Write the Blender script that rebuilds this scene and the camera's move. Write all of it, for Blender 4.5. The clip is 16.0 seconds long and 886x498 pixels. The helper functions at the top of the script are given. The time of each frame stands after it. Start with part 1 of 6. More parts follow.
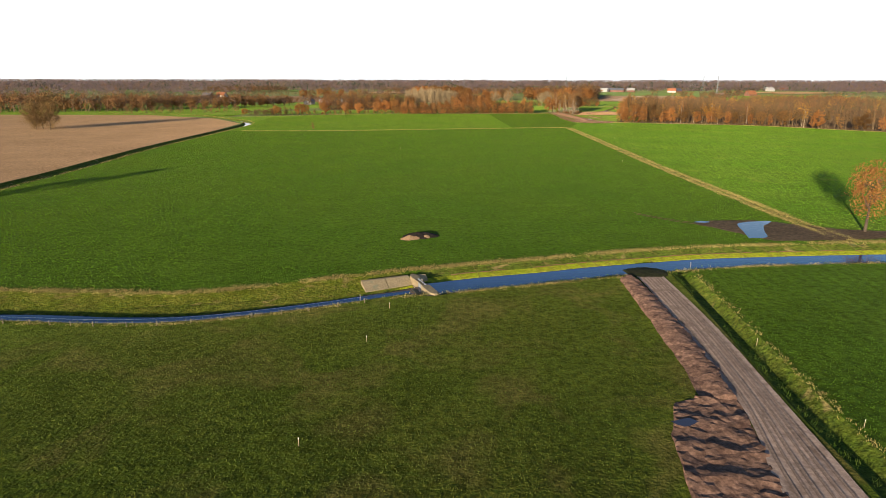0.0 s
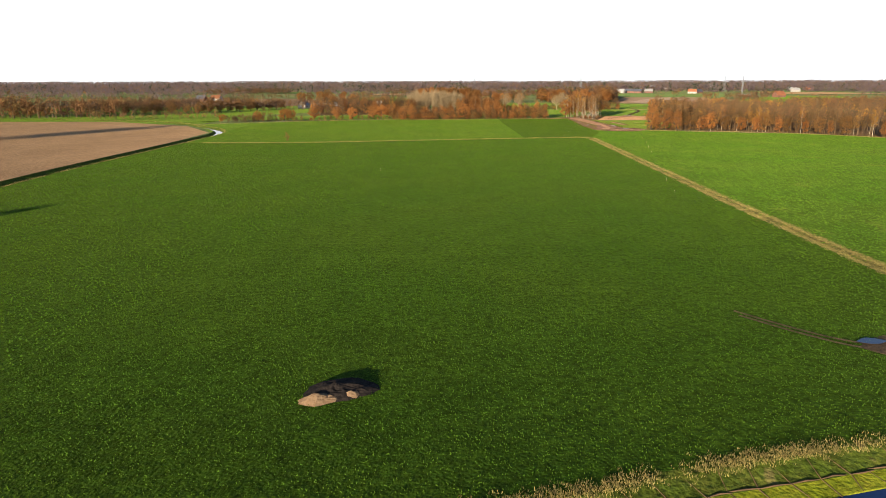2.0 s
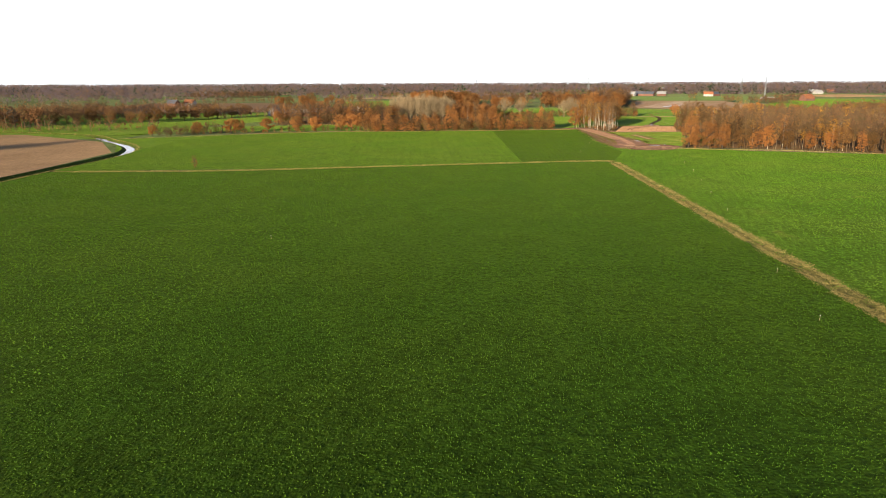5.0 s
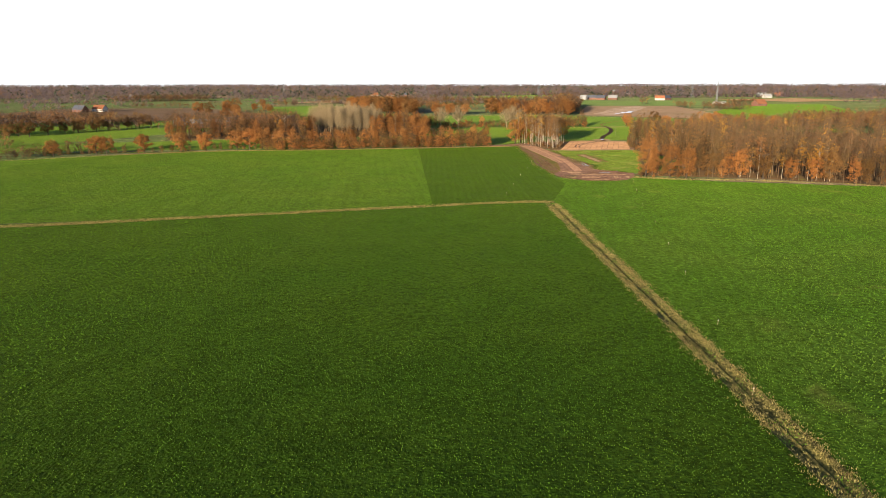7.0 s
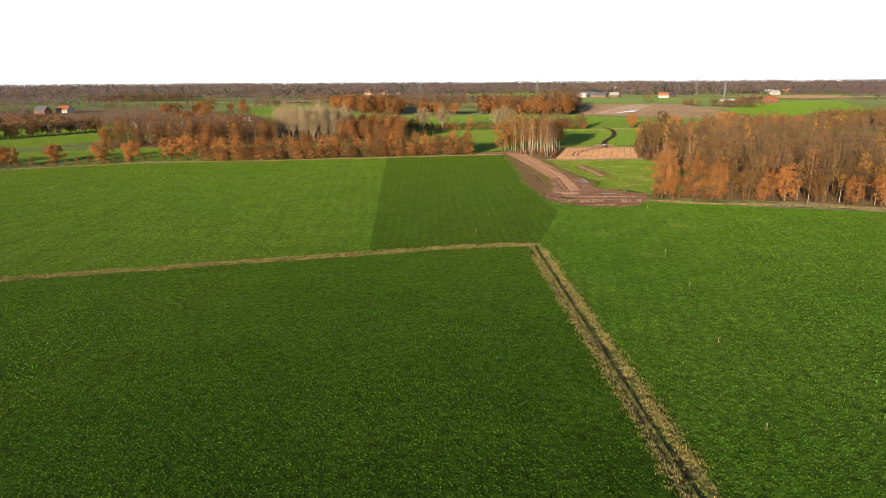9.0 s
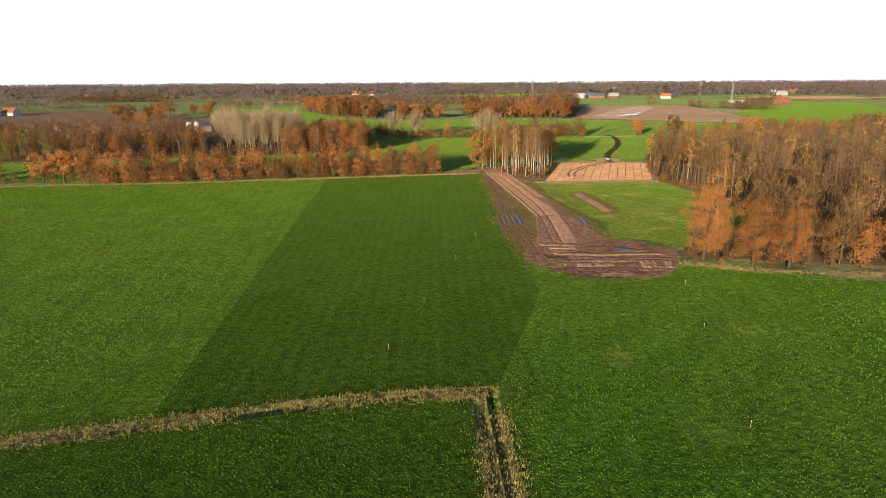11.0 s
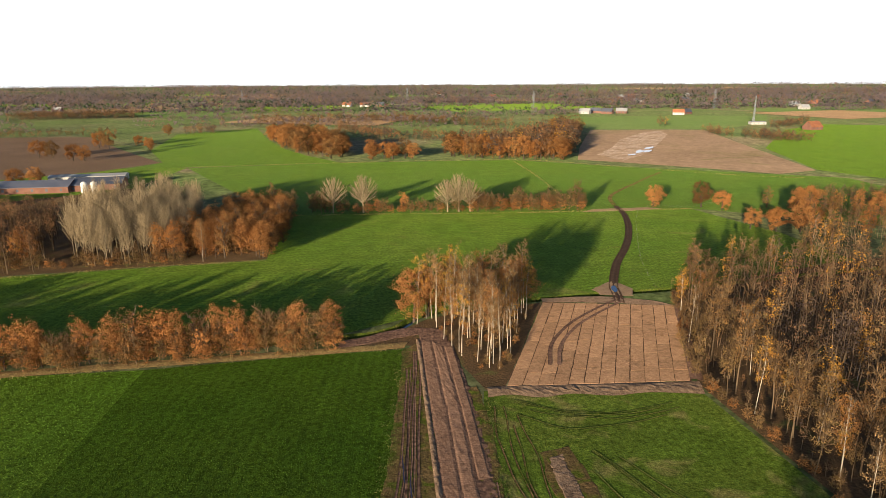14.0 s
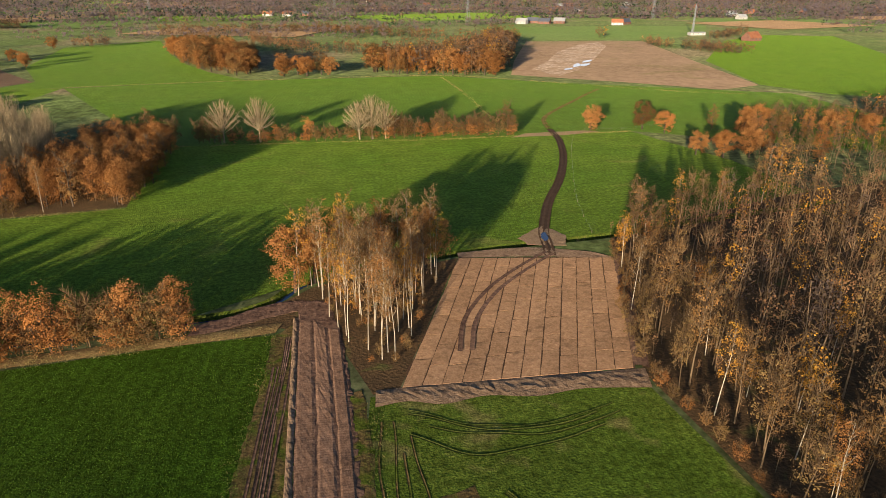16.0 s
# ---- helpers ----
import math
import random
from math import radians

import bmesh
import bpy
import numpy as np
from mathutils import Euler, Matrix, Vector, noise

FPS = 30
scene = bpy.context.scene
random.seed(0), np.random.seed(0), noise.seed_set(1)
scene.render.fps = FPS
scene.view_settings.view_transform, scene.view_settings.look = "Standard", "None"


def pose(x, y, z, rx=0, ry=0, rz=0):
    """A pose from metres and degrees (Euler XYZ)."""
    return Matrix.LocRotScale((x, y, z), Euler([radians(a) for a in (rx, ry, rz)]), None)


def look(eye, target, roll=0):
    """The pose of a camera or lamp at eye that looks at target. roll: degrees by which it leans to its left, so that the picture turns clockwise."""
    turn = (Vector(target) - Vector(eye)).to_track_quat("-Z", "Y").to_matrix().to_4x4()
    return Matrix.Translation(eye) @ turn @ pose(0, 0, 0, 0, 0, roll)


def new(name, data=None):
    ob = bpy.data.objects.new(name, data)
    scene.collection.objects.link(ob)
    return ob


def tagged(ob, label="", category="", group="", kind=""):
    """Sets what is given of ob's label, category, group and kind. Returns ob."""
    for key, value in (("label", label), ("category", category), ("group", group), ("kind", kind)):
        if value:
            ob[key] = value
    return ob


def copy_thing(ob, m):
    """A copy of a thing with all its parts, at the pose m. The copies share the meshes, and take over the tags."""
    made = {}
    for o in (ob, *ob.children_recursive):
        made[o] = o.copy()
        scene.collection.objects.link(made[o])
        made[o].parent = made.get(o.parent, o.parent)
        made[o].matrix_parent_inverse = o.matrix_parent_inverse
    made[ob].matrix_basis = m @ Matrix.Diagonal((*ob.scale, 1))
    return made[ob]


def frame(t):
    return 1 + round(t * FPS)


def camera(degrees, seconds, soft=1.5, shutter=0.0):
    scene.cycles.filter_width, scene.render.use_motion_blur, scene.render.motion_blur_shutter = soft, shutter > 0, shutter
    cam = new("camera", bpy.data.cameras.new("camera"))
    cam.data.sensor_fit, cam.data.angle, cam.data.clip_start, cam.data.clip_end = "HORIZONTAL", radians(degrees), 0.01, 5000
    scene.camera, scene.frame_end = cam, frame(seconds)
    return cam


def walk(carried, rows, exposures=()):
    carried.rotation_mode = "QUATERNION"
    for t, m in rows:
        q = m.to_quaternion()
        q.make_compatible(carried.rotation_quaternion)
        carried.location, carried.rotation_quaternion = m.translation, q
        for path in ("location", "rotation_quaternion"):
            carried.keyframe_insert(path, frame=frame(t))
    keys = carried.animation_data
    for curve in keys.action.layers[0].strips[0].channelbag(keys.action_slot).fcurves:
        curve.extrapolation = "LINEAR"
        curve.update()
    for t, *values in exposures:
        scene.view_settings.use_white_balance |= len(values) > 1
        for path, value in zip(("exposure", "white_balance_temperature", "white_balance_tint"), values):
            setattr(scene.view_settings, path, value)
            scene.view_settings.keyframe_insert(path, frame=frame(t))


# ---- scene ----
cam = camera(70.0, 16.0, soft=0.55)
PATH = [
    (0, (0.011, 0.003, 27.407), (0.0106, 1.9339, 26.8873), 0.08),
    (0.5, (0.967, 14.563, 27.288), (0.9610, 16.4951, 26.7693), 0.00),
    (1, (2.322, 29.164, 27.257), (2.3032, 31.0949, 26.7361), -0.18),
    (1.5, (4.251, 44.001, 27.280), (4.2245, 45.9332, 26.7631), -0.24),
    (2, (6.279, 58.080, 27.446), (6.2412, 60.0117, 26.9297), -0.15),
    (2.5, (8.501, 71.662, 28.161), (8.4602, 73.5935, 27.6438), -0.00),
    (3, (9.780, 86.686, 28.217), (9.7362, 88.6181, 27.7027), 0.17),
    (5.5, (22.251, 158.377, 27.708), (22.1969, 160.3107, 27.1987), -0.36),
    (6, (27.656, 174.631, 27.168), (27.6763, 176.5655, 26.6609), -0.22),
    (6.5, (31.921, 188.521, 30.009), (31.9828, 190.4550, 29.5033), -0.09),
    (7, (35.812, 202.275, 32.059), (35.8911, 204.2075, 31.5499), -0.09),
    (7.5, (39.002, 214.148, 32.271), (39.0787, 216.0788, 31.7566), -0.19),
    (8, (43.103, 226.630, 31.734), (43.1740, 228.5614, 31.2205), -0.21),
    (8.5, (46.368, 239.447, 31.838), (46.4416, 241.3783, 31.3223), -0.32),
    (11, (65.594, 315.582, 30.990), (65.6765, 317.5130, 30.4750), -0.34),
    (11.5, (70.621, 332.905, 31.047), (70.7077, 334.8349, 30.5303), -0.44),
    (12, (75.814, 349.857, 32.540), (75.9061, 351.7880, 32.0257), -0.39),
    (12.5, (79.493, 364.711, 37.873), (79.5752, 366.6402, 37.3511), -0.38),
    (13, (84.917, 379.614, 41.375), (84.9801, 381.5459, 40.8615), -0.26),
    (13.5, (88.038, 393.334, 48.301), (88.0968, 395.2663, 47.7893), -0.26),
    (14, (91.358, 406.985, 54.877), (91.4207, 408.9152, 54.3567), -0.29),
    (14.5, (94.754, 416.526, 55.547), (94.8456, 418.4422, 54.9810), -0.27),
    (15, (97.429, 424.075, 54.638), (97.5650, 425.9680, 54.0080), -0.17),
    (15.5, (100.072, 431.014, 53.654), (100.2552, 432.8794, 52.9559), -0.08),
    (16, (102.473, 437.558, 52.407), (102.7127, 439.3895, 51.6394), 0.03),
]
walk(cam, [(t, look(eye, target, roll)) for t, eye, target, roll in PATH])

# ---------------------------------------------------------------- light
SUN_AZ, SUN_EL = radians(25.5), radians(8.3)      # the way the shadows run, clockwise from +y; height of the sun
world = bpy.data.worlds.new("sky")
scene.world = world
world.use_nodes = True
_n = world.node_tree.nodes
_sky = _n.new("ShaderNodeTexSky")
_sky.sky_type = "NISHITA"
_sky.sun_disc = False
_sky.sun_elevation = SUN_EL
_sky.sun_rotation = SUN_AZ + math.pi
_sky.dust_density = 1.0
_sky.air_density = 1.0
_sky.ozone_density = 1.0
_n["Background"].inputs[1].default_value = 1.0
# pale winter haze that fades out above the horizon
_dir = _n.new("ShaderNodeTexCoord")
_sep = _n.new("ShaderNodeSeparateXYZ")
_fade = _n.new("ShaderNodeMapRange")
_fade.interpolation_type = "SMOOTHERSTEP"
_fade.inputs["From Min"].default_value, _fade.inputs["From Max"].default_value = 0.11, 0.22
_fade.inputs["To Min"].default_value, _fade.inputs["To Max"].default_value = 1.0, 0.0
_dim = _n.new("ShaderNodeVectorMath")
_dim.operation = "MULTIPLY"
_dim.inputs[1].default_value = (0.060, 0.080, 0.112)
_mix = _n.new("ShaderNodeMix")
_mix.data_type = "RGBA"
_mix.inputs[7].default_value = (0.72, 0.74, 0.78, 1.0)
for _a, _b in ((_dir.outputs["Generated"], _sep.inputs[0]), (_sep.outputs["Z"], _fade.inputs["Value"]), (_sky.outputs[0], _dim.inputs[0]),
               (_dim.outputs[0], _mix.inputs[6]), (_fade.outputs[0], _mix.inputs[0]), (_mix.outputs[2], _n["Background"].inputs[0])):
    world.node_tree.links.new(_a, _b)
sun = new("sun", bpy.data.lights.new("sun", "SUN"))
sun.data.energy = 5.0
sun.data.angle = radians(0.6)
sun.data.color = (1.0, 0.84, 0.63)
sun.matrix_world = look((0, 0, 200), (math.sin(SUN_AZ) * math.cos(SUN_EL), math.cos(SUN_AZ) * math.cos(SUN_EL), 200 - math.sin(SUN_EL)))
scene.view_settings.exposure = 0.95

# ---------------------------------------------------------------- helpers
rng = np.random.default_rng(7)


def mesh_of(name, verts, faces, mats=(), index=None, smooth=False):
    me = bpy.data.meshes.new(name)
    me.from_pydata([tuple(v) for v in verts], [], [tuple(f) for f in faces])
    for m in mats:
        me.materials.append(m)
    if index is not None:
        me.polygons.foreach_set("material_index", np.asarray(index, np.int32))
    if smooth:
        me.polygons.foreach_set("use_smooth", np.ones(len(me.polygons), bool))
    me.update()
    return me


def thing(name, label, category, group="", kind=""):
    return tagged(new(name), label, category, group, kind)


def part(name, geo, material, parent=None, label="", smooth=False):
    """One mesh object from (verts, faces) under a thing or a part."""
    ob = new(name, mesh_of(name, geo[0], geo[1], (material,), smooth=smooth))
    if parent is not None:
        ob.parent = parent
    if label:
        ob["label"] = label
    return ob


def joined(*geos):
    verts, faces, n = [], [], 0
    for v, f in geos:
        verts.extend(tuple(p) for p in v)
        faces.extend(tuple(i + n for i in face) for face in f)
        n += len(v)
    return verts, faces


def box(x0, y0, z0, x1, y1, z1, bevel=0.0):
    """A box, with its four upright and top edges chamfered where bevel is given."""
    if not bevel:
        v = [(x, y, z) for z in (z0, z1) for x, y in ((x0, y0), (x1, y0), (x1, y1), (x0, y1))]
        return v, [(3, 2, 1, 0), (4, 5, 6, 7), (0, 1, 5, 4), (1, 2, 6, 5), (2, 3, 7, 6), (3, 0, 4, 7)]
    b = bevel
    v = [(x, y, z) for z in (z0, z1 - b) for x, y in ((x0, y0), (x1, y0), (x1, y1), (x0, y1))]
    v += [(x, y, z1) for x, y in ((x0 + b, y0 + b), (x1 - b, y0 + b), (x1 - b, y1 - b), (x0 + b, y1 - b))]
    return v, [(3, 2, 1, 0), (8, 9, 10, 11)] + [(i + k, (i + 1) % 4 + k, (i + 1) % 4 + 4 + k, i + 4 + k) for k in (0, 4) for i in range(4)]


def tube(points, radii, sides=6):
    pts = [Vector(p) for p in points]
    verts, faces = [], []
    for i, p in enumerate(pts):
        d = (pts[min(i + 1, len(pts) - 1)] - pts[max(i - 1, 0)]).normalized()
        a = d.orthogonal().normalized()
        b = d.cross(a)
        for k in range(sides):
            w = 2 * math.pi * k / sides
            verts.append(p + radii[i] * (math.cos(w) * a + math.sin(w) * b))
    for i in range(len(pts) - 1):
        for k in range(sides):
            n = (k + 1) % sides
            faces.append((i * sides + k, i * sides + n, (i + 1) * sides + n, (i + 1) * sides + k))
    faces.append(tuple(range((len(pts) - 1) * sides, len(pts) * sides)))
    return verts, faces


def placed(geo, x, y, z=0.0, turn=0.0):
    m = pose(x, y, z, 0, 0, turn)
    return [m @ Vector(v) for v in geo[0]], geo[1]


def curve(points, step=4.0):
    """A smooth line through the points, sampled every step metres."""
    p = [np.array(q, float) for q in points]
    p = [2 * p[0] - p[1]] + p + [2 * p[-1] - p[-2]]
    out = []
    for i in range(1, len(p) - 2):
        n = max(1, int(np.linalg.norm(p[i + 1] - p[i]) / step))
        for k in range(n):
            t = k / n
            out.append(0.5 * (2 * p[i] + (p[i + 1] - p[i - 1]) * t + (2 * p[i - 1] - 5 * p[i] + 4 * p[i + 1] - p[i + 2]) * t * t
                              + (3 * p[i] - p[i - 1] - 3 * p[i + 1] + p[i + 2]) * t ** 3))
    out.append(p[-2])
    return np.array(out)


def offset(line, d):
    """The line moved d metres (a number or one per point) to its left."""
    t = np.gradient(line, axis=0)
    t /= np.linalg.norm(t, axis=1)[:, None] + 1e-9
    return line + np.stack([-t[:, 1], t[:, 0]], 1) * np.reshape(d, (-1, 1))


def inside(poly, x, y):
    """Which of the points lie in the polygon."""
    x, y = np.asarray(x, float), np.asarray(y, float)
    hit, n = np.zeros(x.shape, bool), len(poly)
    for i in range(n):
        (x0, y0), (x1, y1) = poly[i], poly[(i + 1) % n]
        cross = (y0 > y) != (y1 > y)
        hit ^= cross & (x < (x1 - x0) * (y - y0) / (y1 - y0 + 1e-12) + x0)
    return hit


def fbm(x, y, scale, seed=0):
    """Smooth uneven heights of about -1 to 1."""
    return noise.fractal(Vector((x / scale, y / scale, seed * 7.3)), 1.0, 2.0, 3)


def ragged(poly, step, seed):
    """The polygon with an uneven outline."""
    out, n, amp = [], len(poly), 0.55 * min(0.9, step)
    for i in range(n):
        a, b = np.array(poly[i], float), np.array(poly[(i + 1) % n], float)
        k = max(1, int(np.linalg.norm(b - a) / (1.5 * step)))
        for j in range(k):
            p = a + (b - a) * j / k
            out.append((p[0] + amp * fbm(p[0], p[1], 2.5, seed), p[1] + amp * fbm(p[0], p[1], 2.5, seed + 4)))
    return out


def edge_distance(poly, x, y):
    best = 1e9
    for (x0, y0), (x1, y1) in zip(poly, poly[1:] + poly[:1]):
        d = np.array((x1 - x0, y1 - y0))
        t = np.clip(((x - x0) * d[0] + (y - y0) * d[1]) / (d @ d), 0, 1)
        best = min(best, math.hypot(x - x0 - t * d[0], y - y0 - t * d[1]))
    return best


def patch(poly, step, height, jitter=0.3, seed=1):
    """A sheet over a polygon with inner points every step metres, at the heights that height(x, y) gives."""
    from mathutils.geometry import delaunay_2d_cdt
    r = np.random.default_rng(seed)
    pts = []
    poly = ragged(poly, step, seed)
    n = len(poly)
    for i in range(n):
        a, b = np.array(poly[i], float), np.array(poly[(i + 1) % n], float)
        k = max(1, int(np.linalg.norm(b - a) / step))
        pts += [a + (b - a) * j / k for j in range(k)]
    rim = len(pts)
    xs = np.arange(min(p[0] for p in poly), max(p[0] for p in poly), step)
    ys = np.arange(min(p[1] for p in poly), max(p[1] for p in poly), step)
    gx, gy = [g.ravel() for g in np.meshgrid(xs, ys)]
    gx, gy = gx + r.uniform(-jitter, jitter, gx.size) * step, gy + r.uniform(-jitter, jitter, gy.size) * step
    keep = inside(poly, gx, gy)
    pts += [np.array(q) for q in zip(gx[keep], gy[keep])]
    v, _, f, *_ = delaunay_2d_cdt([Vector(p) for p in pts], [(i, (i + 1) % rim) for i in range(rim)], [list(range(rim))], 1, 1e-4)
    return [(p[0], p[1], 0.012 if i < rim and step < 2 else height(p[0], p[1])) for i, p in enumerate(v)], f


def ribbon(left, right, across, height):
    """A strip between two lines of equally many points; height(s, u, x, y) with s along (0 to 1) and u across (0 to 1)."""
    n = len(left)
    verts, faces = [], []
    for i in range(n):
        for k in range(across + 1):
            u = k / across
            x, y = left[i] * (1 - u) + right[i] * u
            verts.append((x, y, height(i / (n - 1), u, x, y)))
    for i in range(n - 1):
        for k in range(across):
            a = i * (across + 1) + k
            faces.append((a, a + 1, a + across + 2, a + across + 1))
    return verts, faces


# ---------------------------------------------------------------- materials
def material(name, *colours, large=20.0, fine=0.5, rough=0.9, bump=0.0, bump_size=0.3, own=0.0, island=0.0, translucent=0.0,
             spots=None, spot_size=6.0, spot_level=0.6, sheen=0.0, sheen_tint=(0.50, 0.74, 0.07), stripe=0.0, stripe_gap=1.0, stripe_angle=0.0,
             clump=0.0, clump_size=0.8, earth=0.0):
    """Colours mixed by noise at two sizes (metres in the world); own and island: how far things and pieces differ in brightness."""
    m = bpy.data.materials.new(name)
    m.use_nodes = True
    nt = m.node_tree
    nodes, link = nt.nodes, nt.links.new
    bsdf = nodes["Principled BSDF"]
    bsdf.inputs["Roughness"].default_value = rough
    bsdf.inputs["Specular IOR Level"].default_value = 0.25 if rough < 0.85 else 0.03
    bsdf.inputs["Diffuse Roughness"].default_value = earth
    if sheen:
        bsdf.inputs["Sheen Weight"].default_value = sheen
        bsdf.inputs["Sheen Roughness"].default_value = 0.5
        bsdf.inputs["Sheen Tint"].default_value = (*sheen_tint, 1.0)
    place = nodes.new("ShaderNodeNewGeometry").outputs["Position"]

    def noisy(size, detail=4.0, distort=0.0):
        t = nodes.new("ShaderNodeTexNoise")
        t.inputs["Scale"].default_value = 1.0 / size
        t.inputs["Detail"].default_value = detail
        t.inputs["Distortion"].default_value = distort
        link(place, t.inputs["Vector"])
        return t.outputs["Fac"]

    def ramp(fac, lo, hi):
        r = nodes.new("ShaderNodeMapRange")
        r.inputs["From Min"].default_value, r.inputs["From Max"].default_value = lo, hi
        link(fac, r.inputs["Value"])
        return r.outputs["Result"]

    def mix(fac, a, b, blend="MIX"):
        x = nodes.new("ShaderNodeMix")
        x.data_type, x.blend_type = "RGBA", blend
        for socket, value in ((x.inputs[0], fac), (x.inputs[6], a), (x.inputs[7], b)):
            if isinstance(value, bpy.types.NodeSocket):
                link(value, socket)
            elif isinstance(value, tuple):
                socket.default_value = (*value, 1.0)
            else:
                socket.default_value = value
        return x.outputs[2]

    col = mix(ramp(noisy(large), 0.35, 0.65), colours[0], colours[1 % len(colours)])
    if len(colours) > 2:
        col = mix(ramp(noisy(fine, 6.0), 0.42, 0.68), col, colours[2])
    if spots:
        col = mix(ramp(noisy(spot_size, 5.0, 0.6), spot_level, spot_level + 0.12), col, spots)
    if clump:
        for size, amount in ((clump_size, clump), (clump_size * 0.3, clump * 0.8), (clump_size * 7.0, clump * 0.4)):
            g = nodes.new("ShaderNodeMapRange")
            g.inputs["From Min"].default_value, g.inputs["From Max"].default_value = 0.3, 0.7
            g.inputs["To Min"].default_value, g.inputs["To Max"].default_value = 1.0 - amount, 1.0 + amount
            link(noisy(size, 3.0, 0.3), g.inputs["Value"])
            col = mix(1.0, col, g.outputs["Result"], "MULTIPLY")
    if stripe:
        wv = nodes.new("ShaderNodeTexWave")
        wv.inputs["Scale"].default_value = 0.314 / stripe_gap
        wv.inputs["Distortion"].default_value = 0.5
        wv.inputs["Detail"].default_value = 2.0
        mp = nodes.new("ShaderNodeMapping")
        mp.inputs["Rotation"].default_value = (0, 0, radians(stripe_angle))
        link(place, mp.inputs["Vector"])
        link(mp.outputs["Vector"], wv.inputs["Vector"])
        g = nodes.new("ShaderNodeMapRange")
        g.inputs["To Min"].default_value, g.inputs["To Max"].default_value = 1.0 - stripe, 1.0 + stripe
        link(wv.outputs["Fac"], g.inputs["Value"])
        col = mix(1.0, col, g.outputs["Result"], "MULTIPLY")
    for amount, source in ((own, "obj"), (island, "isl")):
        if amount:
            val = nodes.new("ShaderNodeObjectInfo").outputs["Random"] if source == "obj" else nodes.new("ShaderNodeNewGeometry").outputs["Random Per Island"]
            g = nodes.new("ShaderNodeMapRange")
            g.inputs["To Min"].default_value, g.inputs["To Max"].default_value = 1.0 - amount, 1.0 + amount
            link(val, g.inputs["Value"])
            col = mix(1.0, col, g.outputs["Result"], "MULTIPLY")
    link(col, bsdf.inputs["Base Color"])
    if bump:
        b = nodes.new("ShaderNodeBump")
        b.inputs["Strength"].default_value = 1.0
        b.inputs["Distance"].default_value = bump
        link(noisy(bump_size, 5.0), b.inputs["Height"])
        link(b.outputs["Normal"], bsdf.inputs["Normal"])
    if translucent:
        t = nodes.new("ShaderNodeBsdfTranslucent")
        link(col, t.inputs["Color"])
        s = nodes.new("ShaderNodeMixShader")
        s.inputs[0].default_value = translucent
        link(bsdf.outputs[0], s.inputs[1])
        link(t.outputs[0], s.inputs[2])
        link(s.outputs[0], nodes["Material Output"].inputs["Surface"])
    return m


G = dict(large=25.0, fine=0.5, bump=0.17, bump_size=0.30, sheen=0.10, earth=1.0, clump=0.50, clump_size=0.9)
GRASS_MAIN = material("grass_main", (0.0246, 0.0553, 0.0036), (0.0318, 0.0596, 0.0042), (0.0145, 0.0353, 0.0035), **G)
GRASS_NEAR = material("grass_near", (0.0449, 0.0578, 0.0058), (0.0598, 0.0598, 0.0092), (0.0268, 0.0384, 0.0052), spots=(0.0691, 0.0572, 0.0140), spot_size=9.0, spot_level=0.50, **G)
# lighter green, with the bright spot opposite the sun put into the colour
GRASS_RIGHT = material("grass_right", (0.0399, 0.0876, 0.0059), (0.0530, 0.0930, 0.0085), (0.0244, 0.0570, 0.0057), spots=(0.0862, 0.1032, 0.0169), spot_size=14.0, spot_level=0.62, stripe=0.07, stripe_gap=2.6, stripe_angle=14.0, **G)
GRASS_FAR = material("grass_far", (0.0495, 0.0930, 0.0071), (0.0618, 0.0973, 0.0088), (0.0321, 0.0635, 0.0058), stripe=0.07, stripe_gap=3.2, stripe_angle=-4.0, **G)
GRASS_STRIP = material("grass_strip", (0.0257, 0.0532, 0.0039), (0.0324, 0.0564, 0.0046), (0.0163, 0.0352, 0.0035), stripe=0.12, stripe_gap=2.1, stripe_angle=1.5, **G)
GRASS_SOWN = material("grass_sown", (0.0460, 0.0860, 0.0120), (0.0580, 0.0900, 0.0140), (0.0300, 0.0560, 0.0090), stripe=0.08, stripe_gap=1.6, stripe_angle=2.0, **G)
GRASS_MID = material("grass_mid", (0.0588, 0.1008, 0.0106), (0.0792, 0.1080, 0.0138), (0.0384, 0.0672, 0.0084), spots=(0.0960, 0.0960, 0.0240), spot_size=18.0, spot_level=0.62, stripe=0.06, stripe_gap=3.0, stripe_angle=78.0, **G)
# grass of the far land, dulled in its colour in place of haze
GRASS_HORIZON = material("grass_horizon", (0.0640, 0.0830, 0.0270), (0.0840, 0.0800, 0.0400), (0.0480, 0.0640, 0.0220), spots=(0.1050, 0.0800, 0.0500), spot_size=120.0, spot_level=0.54, **dict(G, sheen=0.02, large=90.0, clump_size=6.0, bump=0.0))
GRASS_DISTANT = material("grass_distant", (0.0680, 0.1000, 0.0280), (0.0820, 0.1040, 0.0340), (0.0520, 0.0780, 0.0220), **dict(G, sheen=0.02, large=90.0, clump=0.15, clump_size=8.0, bump=0.0))
GRASS_ROUGH = material("grass_rough", (0.0640, 0.0970, 0.0105), (0.0880, 0.1050, 0.0155), (0.0380, 0.0620, 0.0085), spots=(0.1300, 0.1120, 0.0340), spot_size=7.0, spot_level=0.55, **dict(G, clump=0.42, clump_size=1.1, bump=0.12))
TRAMPLED = material("trampled_grass", (0.1634, 0.0998, 0.0385), (0.1101, 0.0791, 0.0238), (0.0757, 0.0490, 0.0196), large=5.0, fine=0.6, bump=0.09, bump_size=0.4, spots=(0.0740, 0.0894, 0.0112), spot_size=3.0, spot_level=0.50, clump=0.28, clump_size=0.9, earth=0.6)
